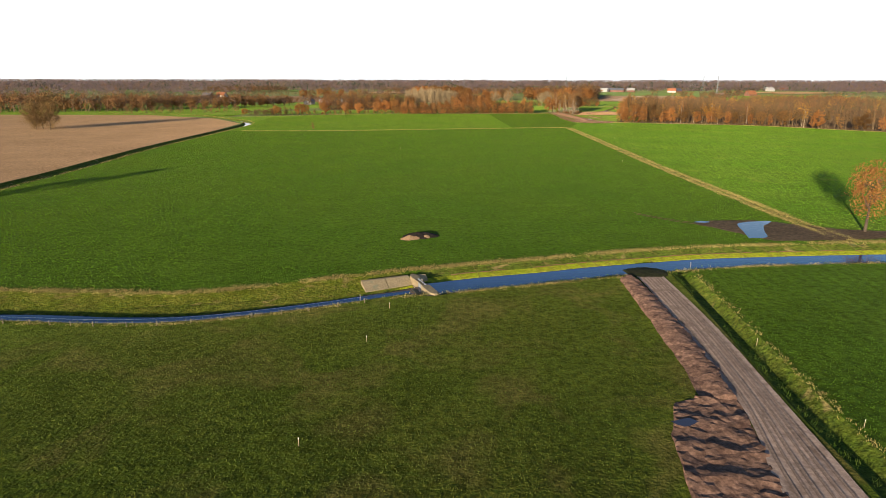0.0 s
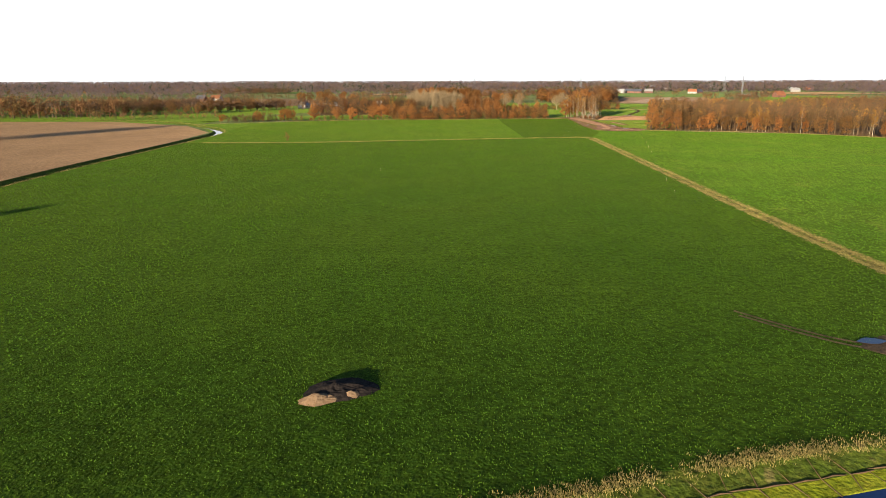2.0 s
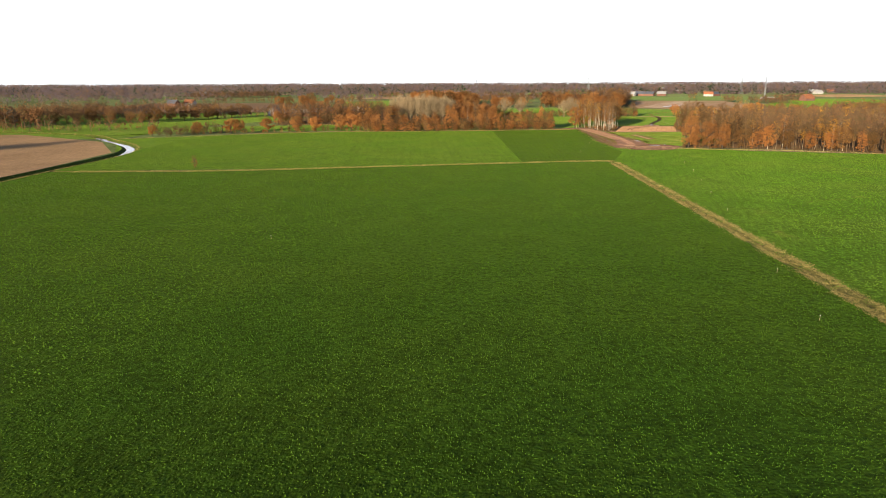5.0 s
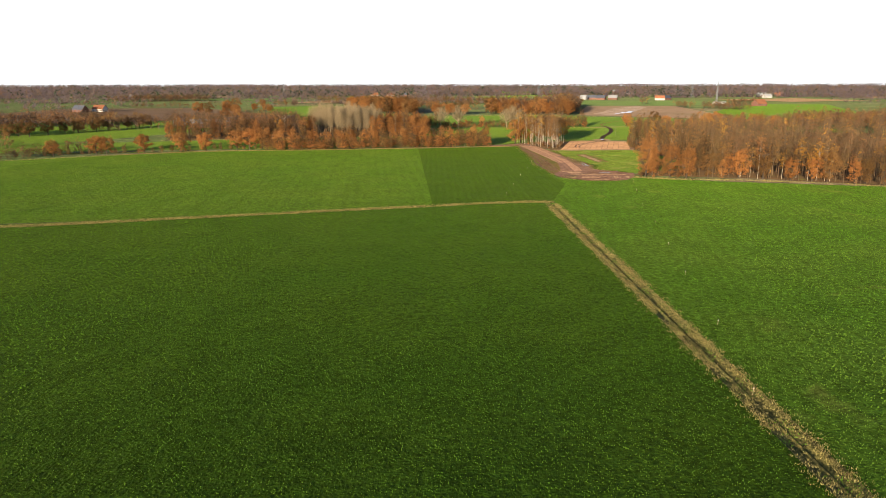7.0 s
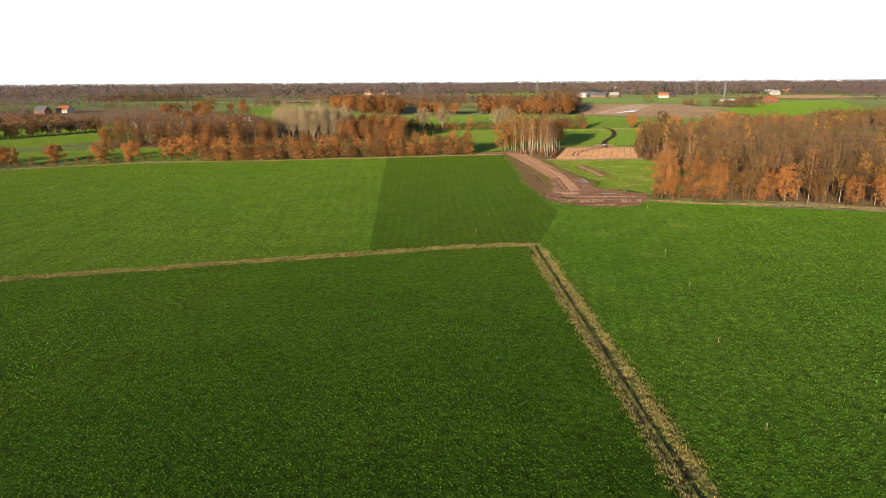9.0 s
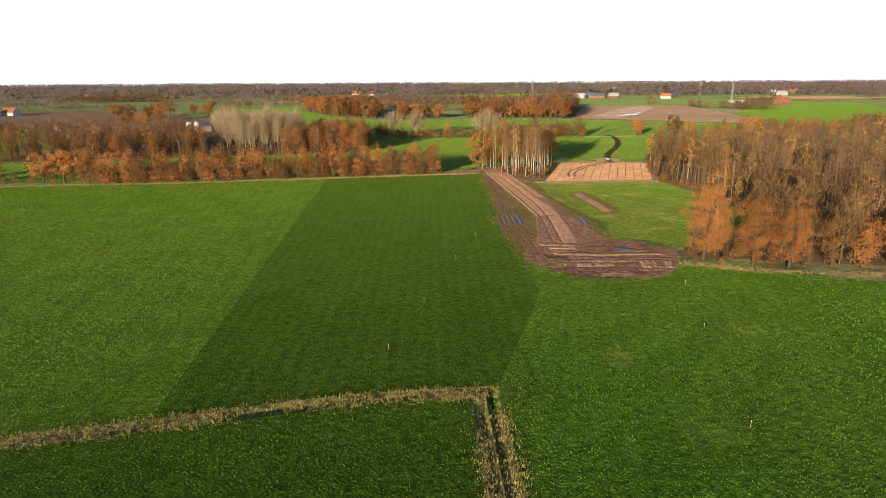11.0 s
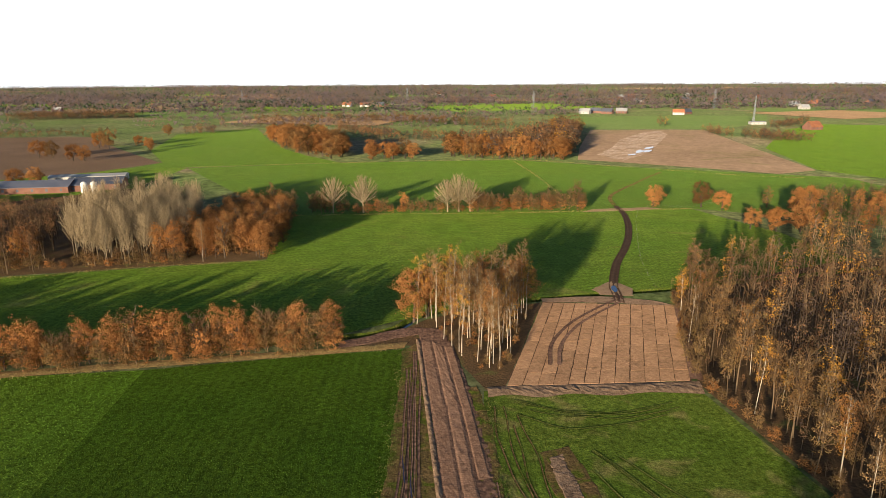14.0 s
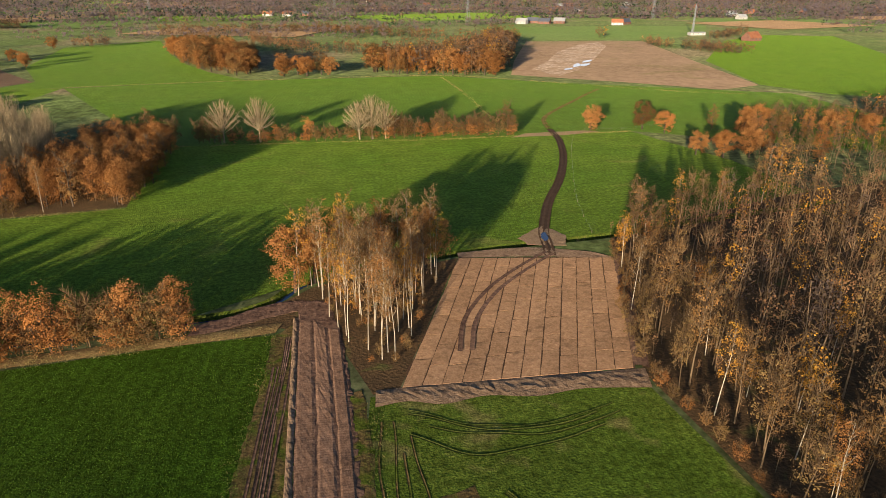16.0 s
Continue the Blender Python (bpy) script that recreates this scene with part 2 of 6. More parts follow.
RUTTED = material("rutted_grass", (0.0743, 0.0918, 0.0135), (0.1013, 0.0972, 0.0216), (0.0540, 0.0648, 0.0121), large=4.0, fine=0.4, bump=0.08, bump_size=0.3, clump=0.3, clump_size=0.7, earth=1.0)
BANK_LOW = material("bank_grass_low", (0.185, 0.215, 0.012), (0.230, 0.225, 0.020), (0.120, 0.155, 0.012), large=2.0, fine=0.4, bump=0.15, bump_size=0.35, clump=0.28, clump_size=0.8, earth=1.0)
BANK = material("bank_grass", (0.062, 0.090, 0.010), (0.088, 0.098, 0.016), (0.036, 0.055, 0.010), large=2.4, fine=0.4, bump=0.25, bump_size=0.5, spots=(0.200, 0.150, 0.060), spot_size=2.6, spot_level=0.60, clump=0.35, clump_size=0.7, earth=1.0)
DITCH = material("ditch_grass", (0.2115, 0.1715, 0.0515), (0.1269, 0.1167, 0.0320), (0.0582, 0.0576, 0.0229), large=2.2, fine=0.5, bump=0.3, bump_size=0.5, earth=1.0)
VERGE = material("tan_verge", (0.270, 0.165, 0.065), (0.200, 0.120, 0.048), (0.130, 0.090, 0.034), large=2.5, fine=0.4, bump=0.15, bump_size=0.35, clump=0.3, clump_size=0.8, earth=1.0)
LITTER = material("leaf_litter", (0.115, 0.066, 0.030), (0.075, 0.046, 0.023), (0.055, 0.036, 0.018), large=6.0, fine=0.5, bump=0.15, bump_size=0.5, spots=(0.085, 0.078, 0.024), spot_size=5.0, earth=1.0)
STUBBLE = material("stubble", (0.270, 0.164, 0.082), (0.210, 0.126, 0.063), (0.315, 0.200, 0.105), large=30.0, fine=0.7, bump=0.12, bump_size=0.5, stripe=0.2, stripe_gap=1.5, stripe_angle=64.0, sheen=0.0, clump=0.22, clump_size=1.0, earth=0.6)
PLOUGHED = material("ploughed", (0.1425, 0.0885, 0.0510), (0.1800, 0.1125, 0.0660), (0.1050, 0.0660, 0.0390), large=35.0, fine=0.8, bump=0.3, bump_size=0.6, stripe=0.10, stripe_gap=1.8, stripe_angle=60.0, sheen=0.0, earth=0.6)
SANDFIELD = material("sand_field", (0.205, 0.132, 0.080), (0.165, 0.108, 0.062), (0.225, 0.148, 0.092), large=60.0, fine=3.5, bump=0.0, spots=(0.150, 0.112, 0.052), spot_size=40.0, spot_level=0.56, sheen=0.0, stripe=0.06, stripe_gap=4.0, stripe_angle=70.0, clump=0.14, clump_size=9.0, earth=0.6)
PALE_SAND = material("pale_sand", (0.275, 0.198, 0.140), (0.215, 0.145, 0.092), (0.340, 0.258, 0.190), large=10.0, fine=2.0, bump=0.0, spots=(0.205, 0.134, 0.082), spot_size=9.0, spot_level=0.48, clump=0.2, clump_size=4.0, earth=0.6)
SAND = material("road_sand", (0.285, 0.208, 0.164), (0.222, 0.158, 0.124), (0.330, 0.250, 0.200), large=3.0, fine=0.35, bump=0.012, bump_size=0.2, spots=(0.185, 0.130, 0.098), spot_size=2.2, spot_level=0.54, clump=0.14, clump_size=0.5, earth=0.6)
SAND_RUT = material("rutted_sand", (0.190, 0.136, 0.106), (0.150, 0.106, 0.082), (0.230, 0.168, 0.130), large=2.0, fine=0.3, bump=0.01, bump_size=0.2, clump=0.2, clump_size=0.5, earth=0.6)
SOIL = material("brown_soil", (0.225, 0.140, 0.082), (0.175, 0.108, 0.063), (0.268, 0.172, 0.104), large=3.0, fine=0.4, bump=0.10, bump_size=0.3, spots=(0.115, 0.072, 0.045), spot_size=1.8, spot_level=0.58, own=0.12, clump=0.2, clump_size=0.9, earth=0.6)
LANE = material("road_soil", (0.1954, 0.1084, 0.0648), (0.1521, 0.0838, 0.0509), (0.2328, 0.1341, 0.0833), large=2.5, fine=0.3, bump=0.04, bump_size=0.22, spots=(0.1135, 0.0631, 0.0398), spot_size=1.4, spot_level=0.58, stripe=0.10, stripe_gap=0.45, stripe_angle=88.0, own=0.16, clump=0.2, clump_size=0.8, earth=0.9)
MUD = material("dark_mud", (0.1331, 0.0744, 0.0485), (0.1747, 0.0995, 0.0650), (0.0770, 0.0437, 0.0310), large=4.0, fine=0.6, rough=0.9, bump=0.07, bump_size=0.35, own=0.15, clump=0.3, clump_size=1.0, earth=0.9)
PLOT_SOIL = material("levelled_soil", (0.3758, 0.2068, 0.1037), (0.3075, 0.1664, 0.0829), (0.4221, 0.2406, 0.1245), large=5.0, fine=0.4, bump=0.05, bump_size=0.25, spots=(0.2486, 0.1406, 0.0738), spot_size=2.4, spot_level=0.58, own=0.13, clump=0.16, clump_size=1.0, earth=0.6)
SHADE_TOPSOIL = material("shade_topsoil", (0.022, 0.018, 0.016), (0.035, 0.027, 0.022), (0.018, 0.015, 0.013), large=1.5, fine=0.3, bump=0.12, bump_size=0.3)
WETMUD = material("wet_mud", (0.135, 0.088, 0.048), (0.105, 0.068, 0.038), (0.175, 0.115, 0.062), large=3.0, fine=0.5, rough=0.88, bump=0.06, bump_size=0.4, clump=0.3)
BANK_SLOPE = material("bank_grass_slope", (0.090, 0.105, 0.010), (0.120, 0.115, 0.018), (0.050, 0.068, 0.009), large=2.0, fine=0.4, bump=0.18, bump_size=0.4, spots=(0.170, 0.125, 0.045), spot_size=3.0, spot_level=0.60, clump=0.35, clump_size=0.8, earth=1.0)
DARK_MOUND = material("dark_mound", (0.030, 0.034, 0.012), (0.040, 0.036, 0.018), (0.020, 0.022, 0.010), large=1.5, fine=0.3, bump=0.08, bump_size=0.3, clump=0.3, clump_size=0.6)
CLAY = material("pale_clay", (0.2380, 0.1505, 0.0840), (0.1820, 0.1120, 0.0630), (0.2800, 0.1890, 0.1120), large=1.5, fine=0.3, bump=0.12, bump_size=0.3, earth=0.6)
BL = dict(large=25.0, island=0.06, translucent=0.3, clump=0.2, clump_size=3.0)
BLADE_MAIN = material("blade_main", (0.0645, 0.1374, 0.0097), (0.0801, 0.1446, 0.0110), **BL)
BLADE_NEAR = material("blade_near", (0.0640, 0.0840, 0.0100), (0.0840, 0.0900, 0.0150), **BL)
# blades lightened likewise for the bright spot opposite the sun
BLADE_RIGHT = material("blade_right", (0.0958, 0.1936, 0.0148), (0.1227, 0.2031, 0.0208), **BL)
BLADE_FAR = material("blade_far", (0.0904, 0.1664, 0.0150), (0.1103, 0.1736, 0.0187), **BL)
BLADE_STRIP = material("blade_strip", (0.0513, 0.1045, 0.0084), (0.0640, 0.1103, 0.0099), **BL)
STRAW = material("straw", (0.3764, 0.3059, 0.1042), (0.2466, 0.1955, 0.0672), large=1.5, island=0.45, translucent=0.25)
TUFT = material("grass_tuft", (0.050, 0.095, 0.010), (0.075, 0.105, 0.016), large=2.0, island=0.5, translucent=0.25, own=0.2)
CONCRETE = material("concrete", (0.2791, 0.2150, 0.1231), (0.2199, 0.1720, 0.1004), (0.3214, 0.2502, 0.1489), large=1.2, fine=0.25, rough=0.85, bump=0.02, bump_size=0.2, spots=(0.20, 0.19, 0.12), spot_size=0.9, spot_level=0.6)
STEEL = material("galvanised_steel", (0.2310, 0.2380, 0.2380), (0.1890, 0.1960, 0.1960), large=0.8, rough=0.5)
WOOD = material("stake_wood", (0.42, 0.32, 0.20), (0.34, 0.25, 0.15), large=0.5)
SPOIL = material("spoil_soil", (0.1300, 0.0772, 0.0553), (0.0998, 0.0586, 0.0427), (0.1664, 0.1004, 0.0718), large=2.2, fine=0.35, bump=0.04, bump_size=0.25, spots=(0.0686, 0.0400, 0.0310), spot_size=1.2, spot_level=0.57, clump=0.28, clump_size=0.7, earth=0.8)
JOINT = material("soil_joint", (0.1053, 0.0586, 0.0314), (0.1316, 0.0722, 0.0379), (0.0801, 0.0449, 0.0247), large=2.0, fine=0.3, bump=0.03, bump_size=0.2)
POST = material("weathered_post", (0.20, 0.155, 0.10), (0.15, 0.115, 0.075), large=0.5)
WHITE = material("white_paint", (0.70, 0.66, 0.58), (0.60, 0.57, 0.50), large=0.8)
BARK = material("dark_bark", (0.075, 0.056, 0.040), (0.11, 0.084, 0.060), (0.05, 0.038, 0.028), large=0.8, fine=0.15, bump=0.03, bump_size=0.15, own=0.2)
BARK_PALE = material("birch_bark", (0.400, 0.330, 0.235), (0.310, 0.250, 0.175), (0.480, 0.400, 0.295), large=1.2, fine=0.3, spots=(0.14, 0.105, 0.075), spot_size=0.7, spot_level=0.58, own=0.2)
BARK_GREY = material("grey_bark", (0.150, 0.102, 0.058), (0.105, 0.072, 0.042), large=0.8, own=0.3)
BARK_POPLAR = material("poplar_bark", (0.270, 0.208, 0.126), (0.205, 0.158, 0.098), large=0.9, own=0.2)
BARK_CREAM = material("cream_bark", (0.370, 0.290, 0.175), (0.285, 0.222, 0.135), large=0.9, own=0.15)
LEAF_OAK = material("oak_leaf", (0.390, 0.176, 0.055), (0.270, 0.122, 0.040), large=1.8, island=0.26, own=0.2, translucent=0.3)
LEAF_GOLD = material("golden_leaf", (0.5069, 0.2610, 0.0403), (0.3917, 0.1780, 0.0322), large=2.5, island=0.26, own=0.2, translucent=0.3)
LEAF_BROWN = material("brown_leaf", (0.2165, 0.1133, 0.0389), (0.1482, 0.0809, 0.0304), large=2.5, island=0.26, own=0.4, translucent=0.25)
LEAF_RUST = material("rust_leaf", (0.3577, 0.1541, 0.0455), (0.2583, 0.1100, 0.0349), large=2.5, island=0.26, own=0.35, translucent=0.3)
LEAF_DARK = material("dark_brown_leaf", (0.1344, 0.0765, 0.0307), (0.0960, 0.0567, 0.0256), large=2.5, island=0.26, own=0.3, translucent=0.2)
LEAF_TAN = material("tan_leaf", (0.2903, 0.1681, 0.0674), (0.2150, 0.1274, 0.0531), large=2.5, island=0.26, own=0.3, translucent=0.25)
LEAF_FAR = material("far_brown_leaf", (0.2337, 0.1227, 0.0570), (0.1824, 0.0957, 0.0478), large=9.0, island=0.16, translucent=0.3)
LEAF_FAR_RUST = material("far_rust_leaf", (0.290, 0.145, 0.060), (0.225, 0.112, 0.048), large=9.0, island=0.18, translucent=0.3)
LEAF_FAR_DARK = material("far_dark_leaf", (0.125, 0.082, 0.056), (0.098, 0.068, 0.050), large=9.0, island=0.16, translucent=0.3)
# leaves of the far belts, paled and greyed in the colour for haze
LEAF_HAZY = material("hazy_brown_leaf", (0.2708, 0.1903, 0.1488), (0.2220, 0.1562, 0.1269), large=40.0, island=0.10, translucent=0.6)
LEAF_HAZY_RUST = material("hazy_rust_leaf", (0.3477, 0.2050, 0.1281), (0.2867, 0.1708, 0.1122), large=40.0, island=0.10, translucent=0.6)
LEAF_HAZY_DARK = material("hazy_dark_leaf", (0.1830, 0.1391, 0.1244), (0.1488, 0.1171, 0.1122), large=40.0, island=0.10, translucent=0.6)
LEAF_OLIVE = material("olive_leaf", (0.2192, 0.1376, 0.0499), (0.1599, 0.0962, 0.0370), large=2.5, island=0.28, own=0.3, translucent=0.25)
TWIG_CREAM = material("cream_twig", (0.310, 0.230, 0.128), (0.235, 0.172, 0.096), large=2.0, island=0.3, own=0.2)
TWIG_BROWN = material("brown_twig", (0.1350, 0.0920, 0.0580), (0.1000, 0.0700, 0.0460), large=2.0, island=0.35, own=0.35)
TWIG_GREY = material("grey_twig", (0.1444, 0.0879, 0.0410), (0.1017, 0.0624, 0.0308), large=8.0, island=0.35, own=0.25)
BRUSH = material("brown_brushwood", (0.1560, 0.0936, 0.0480), (0.0960, 0.0600, 0.0336), large=0.8, island=0.4)
# twigs of the far belts, the mauve of distance haze painted in
TWIG_HAZED = material("hazed_twig", (0.2318, 0.1732, 0.1781), (0.2586, 0.1806, 0.1586), large=60.0, island=0.12, translucent=0.6)
CONIFER = material("conifer_needles", (0.03, 0.05, 0.025), (0.045, 0.06, 0.03), large=4.0, island=0.3, own=0.2)
PLASTER = material("pale_plaster", (0.50, 0.46, 0.40), (0.42, 0.39, 0.34), large=4.0, own=0.15)
BRICK = material("red_brick", (0.22, 0.11, 0.075), (0.17, 0.085, 0.06), large=3.0, own=0.2)
ROOF_RED = material("orange_tiles", (0.3150, 0.1275, 0.0600), (0.2550, 0.0975, 0.0525), large=3.0, own=0.25)
ROOF_DARK = material("dark_roof", (0.075, 0.080, 0.095), (0.10, 0.10, 0.11), large=6.0, own=0.25, rough=0.5)
ROOF_GREY = material("grey_fibre_roof", (0.3300, 0.3180, 0.3000), (0.2760, 0.2700, 0.2580), large=5.0, own=0.2)


def water_material(name, base):
    m = bpy.data.materials.new(name)
    m.use_nodes = True
    b = m.node_tree.nodes["Principled BSDF"]
    b.inputs["Base Color"].default_value = (*base, 1)
    b.inputs["Roughness"].default_value = 0.06
    b.inputs["IOR"].default_value = 1.33
    b.inputs["Specular IOR Level"].default_value = 0.75
    t = m.node_tree.nodes.new("ShaderNodeTexNoise")
    t.inputs["Scale"].default_value = 1.3
    g = m.node_tree.nodes.new("ShaderNodeNewGeometry")
    u = m.node_tree.nodes.new("ShaderNodeBump")
    u.inputs["Distance"].default_value = 0.015
    for a, c in ((g.outputs["Position"], t.inputs["Vector"]), (t.outputs["Fac"], u.inputs["Height"]), (u.outputs["Normal"], b.inputs["Normal"])):
        m.node_tree.links.new(a, c)
    return m


# the stream's blue base paints in part of the reflected sky
WATER = water_material("still_water", (0.010, 0.023, 0.085))
PUDDLE = water_material("puddle_water", (0.040, 0.034, 0.045))

# ---------------------------------------------------------------- the plan: channels and fields
LOWER = curve([(-420, 20), (-250, 45), (-150, 62), (-90, 71), (-55, 72.4), (-40, 71.5), (-30, 72.3), (-18, 76.3), (-9, 80.4), (-3.4, 82.9)], 3.0)
UPPER = curve([(-3.4, 82.9), (6, 86.6), (14.5, 88.9), (23.5, 92.0), (34, 94.6), (45, 97.0), (72, 99.5), (110, 101), (200, 106), (420, 130)], 3.0)
STREAM = np.concatenate([LOWER, UPPER[1:]])
CANAL = curve([(-104, 72), (-112, 110), (-116, 167), (-116.5, 193), (-120.5, 260), (-121, 347), (-122, 396), (-128, 420), (-141, 441), (-160, 462), (-200, 500), (-300, 530)], 4.0)
DIAGONAL = curve([(71.5, 106), (70.5, 125), (70.2, 160), (69.9, 190), (70.6, 250), (71.5, 300), (72, 340), (72.3, 374.5)], 4.0)
CROSS = curve([(72.3, 374.5), (58, 373.3), (40, 369.6), (15, 364.5), (-25, 356), (-60, 349), (-95, 347), (-117, 347)], 4.0)
ROADSIDE = curve([(35, 89.5), (34.2, 77), (32.9, 61), (31.9, 48.5), (31.5, 38), (30, 15), (27, -30), (24, -80)], 3.0)
BACK_DITCH = curve([(-160, 508), (-100, 511), (-40, 520), (20, 529), (72, 536.8), (82, 539.6), (86.5, 543.6), (90, 549), (100, 554), (121, 559.5), (137, 563), (158, 566), (190, 574), (230, 583)], 3.0)

# name: line, rows of (offset to the left, height), water level or None
CHANNELS = (
    (LOWER, ((-3.0, 0.0), (-1.7, -1.35), (1.3, -1.4), (2.0, -0.95), (3.6, -0.72), (8.2, 0.0)), -1.1),
    (UPPER, ((-5.2, 0.0), (-2.4, -0.95), (-2.1, -1.25), (2.0, -1.3), (2.5, -0.78), (4.1, -0.62), (6.8, 0.0)), -0.85),
    (CANAL, ((-3.4, 0.0), (-1.5, -1.2), (1.5, -1.2), (3.4, 0.0)), -0.75),
    (DIAGONAL, ((-1.6, 0.0), (-0.4, -0.5), (0.4, -0.5), (1.6, 0.0)), None),
    (CROSS, ((-1.2, 0.0), (-0.3, -0.35), (0.3, -0.35), (1.2, 0.0)), None),
    (ROADSIDE, ((-1.7, 0.0), (-0.5, -0.95), (0.5, -0.95), (1.7, 0.0)), None),
    (BACK_DITCH, ((-1.5, 0.0), (-0.6, -1.15), (0.6, -1.15), (1.5, 0.0)), -1.0),
)

FIELDS = (
    ("main", GRASS_MAIN, [(-104, 72), (-55, 72.4), (-3.4, 82.9), (34, 94.6), (71.5, 99.4), (70, 190), (72.3, 374.5), (40, 369.6), (-25, 356), (-95, 347), (-121, 347), (-120.5, 260), (-116, 180)]),
    ("strip", GRASS_STRIP, [(40, 369.6), (72.3, 374.5), (74.3, 376.8), (84, 405), (84, 420), (87, 440), (87.5, 530), (72, 528.5), (36.5, 522.5)]),
    ("meadow", GRASS_MID, [(-420, 500), (-160, 470), (-160, 515), (-160, 560), (-60, 740), (-60, 820), (-420, 820)]),
    ("near", GRASS_NEAR, [(-420, -120), (28, -120), (30, 15), (33, 61), (34.5, 90), (0, 84), (-30, 72), (-150, 62), (-420, 20)]),
    ("right_near", GRASS_STRIP, [(28, -120), (420, -120), (420, 130), (110, 101), (45, 97), (34.5, 90), (33, 61), (30, 15)]),
    ("stubble", STUBBLE, [(-420, 60), (-140, 90), (-119, 167), (-120, 193), (-124, 260), (-124, 347), (-128, 405), (-160, 455), (-230, 500), (-420, 500)]),
    ("right", GRASS_RIGHT, [(72, 104), (420, 130), (420, 300), (240, 343), (190, 393), (140, 407), (111, 418), (84, 420), (84, 405), (74.3, 376.8), (72.3, 374.5), (70, 190)]),
    ("far", GRASS_FAR, [(-117, 347), (-25, 356), (40, 369.6), (36.5, 522.5), (-12, 518.5), (-58, 515.5), (-100, 501.5), (-160, 470), (-122, 396)]),
    ("small", GRASS_ROUGH, [(96, 436), (116, 430), (140, 440), (146, 455), (146, 480), (141, 511), (102, 511)]),
    ("mid", GRASS_MID, [(-160, 515), (20, 532), (72, 538), (90, 550), (121, 560), (158, 567), (225, 585), (222, 625), (207, 673), (31, 668), (42, 600), (-30, 586), (-160, 560)]),
    ("pasture", GRASS_SOWN, [(-60, 820), (31, 668), (207, 673), (330, 600), (330, 752), (220, 806), (153, 846), (36, 839)]),
    ("litter", LITTER, [(113, 424), (152, 414), (190, 394), (240, 345), (330, 300), (420, 420), (420, 600), (300, 610), (215, 588), (157, 564), (142, 512), (147, 478), (147, 455), (138, 438), (118, 432)]),
    ("clump", LITTER, [(73, 531), (88, 532), (98, 524), (102.4, 511.5), (106.2, 512.6), (121.2, 557.4), (112, 554), (100, 551.5), (92, 547), (84, 538)]),
    ("grove", LITTER, [(-110, 578), (-30, 587), (42, 601), (31, 668), (-20, 690), (-60, 740), (-110, 700)]),
)


def swell(x, y):
    """The land rises a little towards the horizon."""
    q = min(1.0, max(0.0, (math.hypot(x, y - 400) - 1400) / 3400))
    return 6.0 * q * q * (3 - 2 * q)


